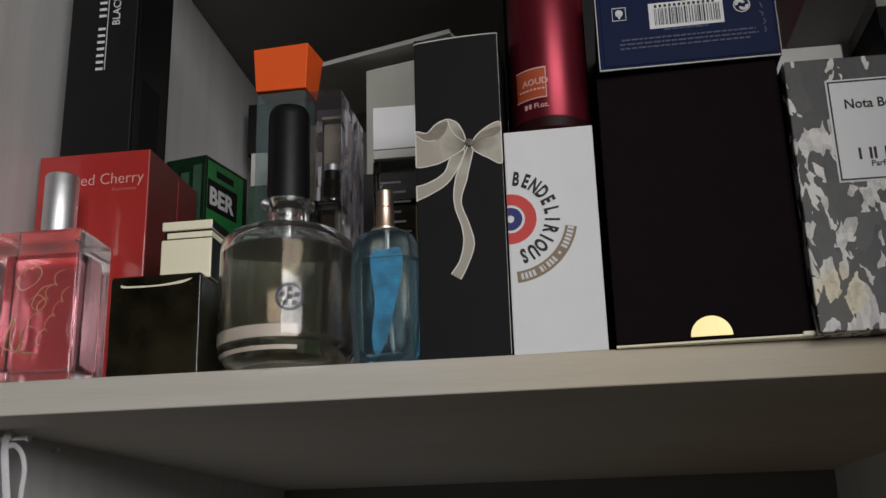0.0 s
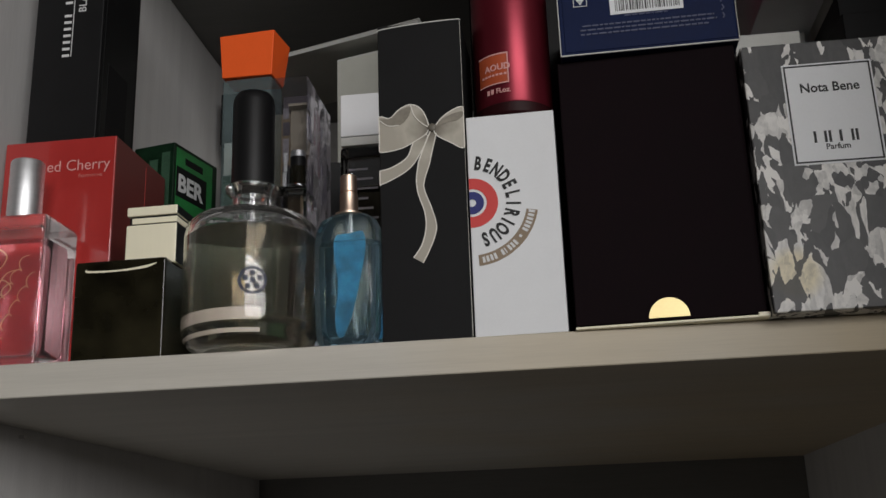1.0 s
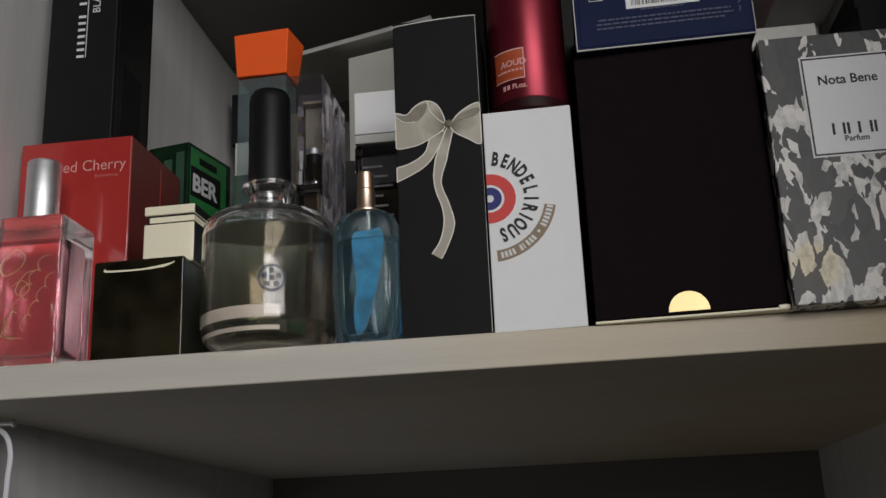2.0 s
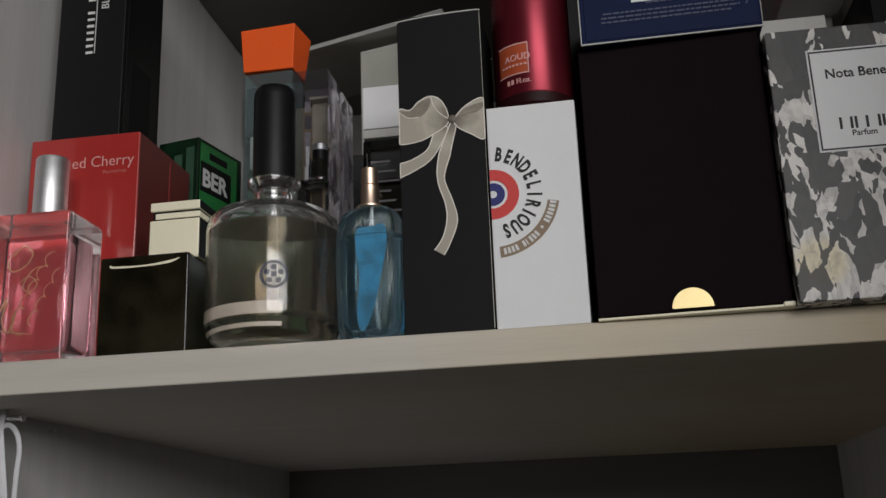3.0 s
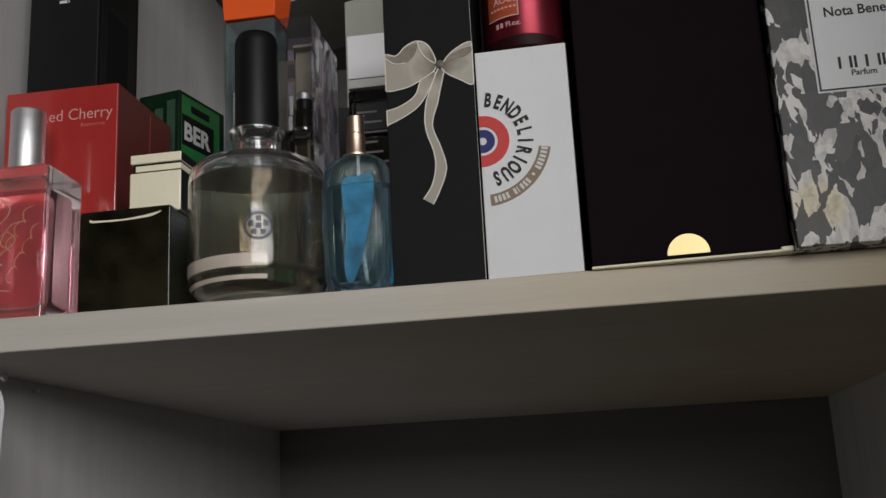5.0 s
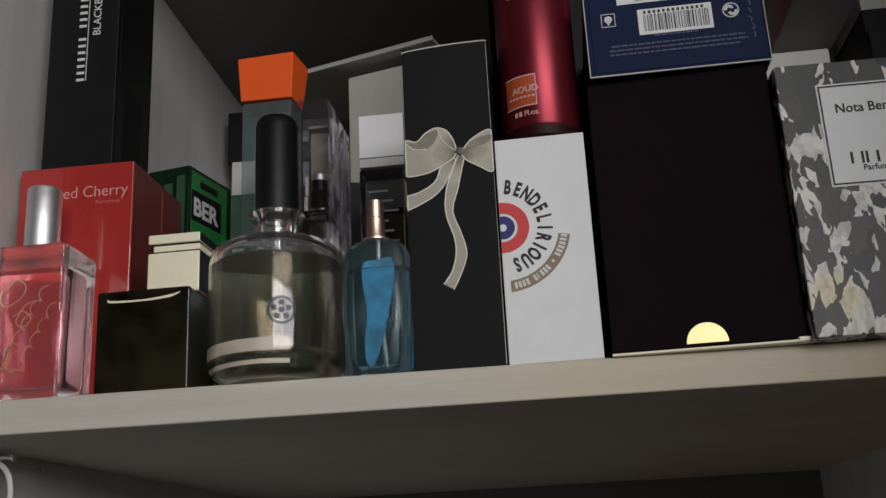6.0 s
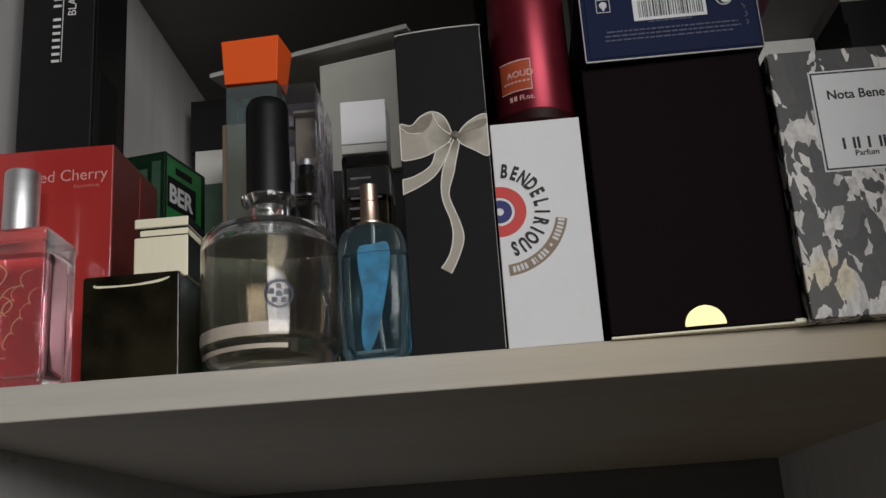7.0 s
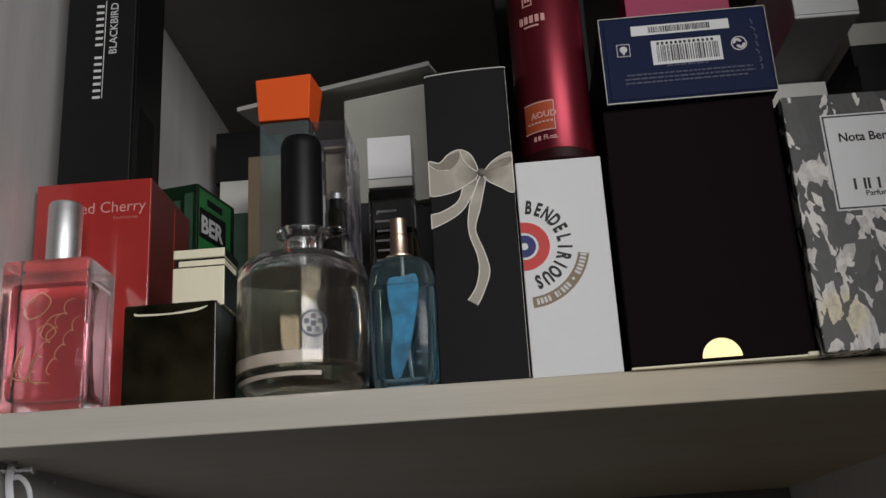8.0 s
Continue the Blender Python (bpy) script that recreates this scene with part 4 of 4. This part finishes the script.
part("spray_top", moved(lathe([(0, 0.1168), (0.0041, 0.1168), (0.0041, 0.1200), (0.0036, 0.1206), (0, 0.1206)], 32), 0.0018, 0.012), SILVER, ac, "silver top of the spray head", smooth=True)
part("spray_collar", moved(lathe([(0, 0.1002), (0.0052, 0.1002), (0.0052, 0.1092), (0.0046, 0.1110), (0, 0.1110)], 32), 0.0018, 0.012), DARK_GLASS, ac, "shiny dark collar", smooth=True)
part("collar_ring", moved(lathe([(0, 0.0986), (0.0066, 0.0986), (0.0068, 0.0996), (0.0064, 0.1002), (0, 0.1002)], 32), 0.0018, 0.012), CHROME, ac, "chrome ring on the bottle's shoulder", smooth=True)
# upright reflections left of the spray head, painted as white strips
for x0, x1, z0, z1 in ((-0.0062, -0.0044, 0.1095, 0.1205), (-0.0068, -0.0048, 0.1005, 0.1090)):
    part("reflection_strip", block(x0, x1, 0.0120, 0.0125, z0, z1, 0), WHITE_CARD, ac, "bright reflection painted as a pale strip")
part("inner_bottle", block(-0.0092, 0.0085, 0.003, 0.030, 0.001, 0.0986, 0.003, 3), CLEAR, ac, "clear glass bottle")

wc = thing("perfume_bottle", pose(-0.1140, 0.1150, ZS, 0, 0, 0), "clear rectangular bottle with square white cap", "perfume bottle")
part("cap", block(-0.0136, 0.0136, 0, 0.024, 0.1515, 0.1790, 0.0005), WHITE_CARD, wc, "square white cap")
part("cap_base", block(-0.0136, 0.0136, 0.0002, 0.024, 0.1455, 0.1510, 0.0004), OFF_WHITE, wc)
part("glass_body", block(-0.0140, 0.0142, 0, 0.030, 0, 0.1445, 0.002, 3), CLEAR, wc, "clear glass body")
part("liquid", block(-0.0115, 0.0117, 0.003, 0.027, 0.008, 0.120, 0.001), YELLOW_LIQUID, wc, "pale perfume")

for k in range(6):
    part("label_line", block(-0.0100 + 0.001 * (k % 2), 0.0090 - 0.003 * (k % 3), -0.0004, -0.0001, 0.098 + 0.0062 * k, 0.0992 + 0.0062 * k, 0), LILAC, wc, "pale printed line")
gp, w, h = perfume_box("carton", -0.1690, -0.0860, 0.2450, 0.10, ZS, 1.6850, BLACK_CARD, "plain black carton carrying a grey carton", 14.0, "carton")
gb = thing("carton", pose(-0.1620, 0.2600, 1.6850, 0, 0, -16), "plain grey-green carton leaning among the bottles", "carton")
part("body", block(0, 0.075, 0, 0.06, 0, 0.0945, 0.0006), GREY_CARD, gb)
part("lid_edge", block(0.0008, 0.0742, -0.0003, 0.0004, 0.0925, 0.0943, 0.0002, 1), OFF_WHITE, gb, "pale folded edge of the tucked lid")
ld = thing("box_lid", pose(-0.2515, 0.2760, 1.7860, 0, 0, -17.8), "pale grey flat box lid lying across the cartons", "box lid")
part("panel", block(0, 0.1680, 0, 0.090, 0, 0.0025, 0.0004), LID_CARD, ld)
part("rim", block(0, 0.1680, -0.0004, 0.002, 0.0025, 0.0034, 0.0002), OFF_WHITE, ld, "pale raised edge")

br, w, h = perfume_box("carton", -0.2480, -0.2100, 0.3000, 0.07, ZS, 1.7560, BROWN_CARD, "plain brown cardboard carton", 0, "carton")
gg, w, h = perfume_box("carton", -0.2960, -0.2480, 0.3840, 0.08, ZS, 1.7400, MURKY_GREEN, "dull green printed carton standing at the back", 0, "carton")
wt = thing("carton", pose(-0.2735, 0.3850, 1.7400), "plain white cardboard carton lying on the green carton", "carton")
part("body", block(-0.0215, 0.0215, 0, 0.06, 0, 0.0320, 0.0006), OFF_WHITE, wt)
bk = thing("carton", pose(-0.2790, 0.3880, 1.7720, 0, 0, 0), "small black carton lying on a white carton", "carton")
part("body", block(-0.021, 0.021, 0, 0.10, 0, 0.0500, 0.0006), BLACK_CARD, bk)

# behind the canister
tk, w, h = perfume_box("carton", -0.0430, 0.0100, 0.0750, 0.06, ZS, 1.8000, BLACK_CARD, "tall plain black carton standing behind the canister", 0, "carton")
part("lid_edge", block(-w / 2 + 0.0005, w / 2 - 0.0005, -0.0003, 0.0004, h - 0.004, h - 0.0005, 0.0002, 1), CHARCOAL, tk, "folded edge of the tucked lid")

# behind the collage carton
sc, w, h = perfume_box("carton", 0.1180, 0.1540, 0.1270, 0.07, ZS, 1.7000, OFF_WHITE, "off-white carton standing behind the collage carton", 0, "carton")
ec = thing("carton", pose(0.1395, 0.0480, 1.7000, 0, 0, 0), "pale carton lying on the off-white carton, end overhanging", "carton")
part("body", block(-0.0178, 0.0178, 0, 0.130, 0, 0.0500, 0.0006), WHITE_CARD, ec)
part("end_flap", block(-0.0176, 0.0176, -0.0006, 0.0002, 0.0020, 0.0498, 0.0002, 1), WHITE_CARD, ec, "white end flap")
kb, w, h = perfume_box("carton", 0.1590, 0.2050, 0.0700, 0.06, ZS, 1.6800, BLACK_CARD, "plain black carton standing behind collage carton", 0, "carton")
kc = thing("carton", pose(0.1830, 0.0740, 1.6800), "black and white carton lying on a black carton", "carton")
part("body", block(-0.024, 0.024, 0, 0.06, 0, 0.0145, 0.0005), BLACK_CARD, kc)
part("sleeve", block(-0.0235, 0.0235, 0.001, 0.06, 0.0145, 0.0290, 0.0005), GREY_CARD, kc, "grey-white sleeve")
pb = thing("perfume_box", pose(0.0565, 0.0400, 1.6770, 0, 0, 0), "magenta carton lying on the navy carton", "perfume box")
part("body", block(-0.0285, 0.0285, 0, 0.08, 0, 0.0480, 0.0006), PINK_CARD, pb)
part("label", block(-0.0030, 0.0040, -0.0003, 0.0001, 0.0085, 0.0130, 0), WHITE_CARD, pb, "small white label")

# below the shelf
cd = thing("hanging_cord", pose(-0.2990, 0.0440, 1.4795), "white woven cord looped over a small metal shelf pin", "cord")
part("pin", joined(tube([(-0.0108, 0.0, 0), (0.006, 0.0, 0)], 0.0014, 10), tube([(0.006, 0.0, 0), (0.0072, 0.0, 0)], 0.0024, 10)), CHROME, cd, "short metal shelf pin")
part("cord_strand", tube([tuple(p) for p in smooth_line([(-0.0030, 0.002, 0.0024), (-0.0042, -0.001, 0.0016), (-0.0044, -0.002, -0.006), (-0.0022, -0.002, -0.022), (0.0005, -0.001, -0.045), (0.005, 0, -0.10), (0.007, 0, -0.16)], 6)], 0.0021, 8, 0.35), CORD, cd)
part("cord_strand", tube([tuple(p) for p in smooth_line([(-0.0040, -0.001, -0.0045), (0.0005, -0.0015, -0.0038), (0.0052, -0.002, -0.0085), (0.0072, -0.002, -0.017), (0.0062, -0.0015, -0.030), (0.0058, -0.001, -0.06), (0.008, 0, -0.12)], 6)], 0.0014, 8, 0.5), CORD, cd)
# dark hole in the side panel, built as a tiny pin
sp = thing("hole_pin", pose(XL, 0.1010, 1.4790), "small metal pin in place of a dark hole", "shelf pin")
part("stem", tube([(-0.001, 0, 0), (0.003, 0, 0)], 0.0010, 10), CHROME, sp)
part("head", tube([(0.003, 0, 0), (0.0038, 0, 0)], 0.0013, 10), CHROME, sp)

# clear glass lets the light through
for ob in scene.objects:
    if ob.type == "MESH" and ob.data.materials and ob.data.materials[0] in (CLEAR, HAZY, HAZY_PINK, BLUE_GLASS, BLUE_LIQUID, TUBE):
        ob.visible_shadow = False
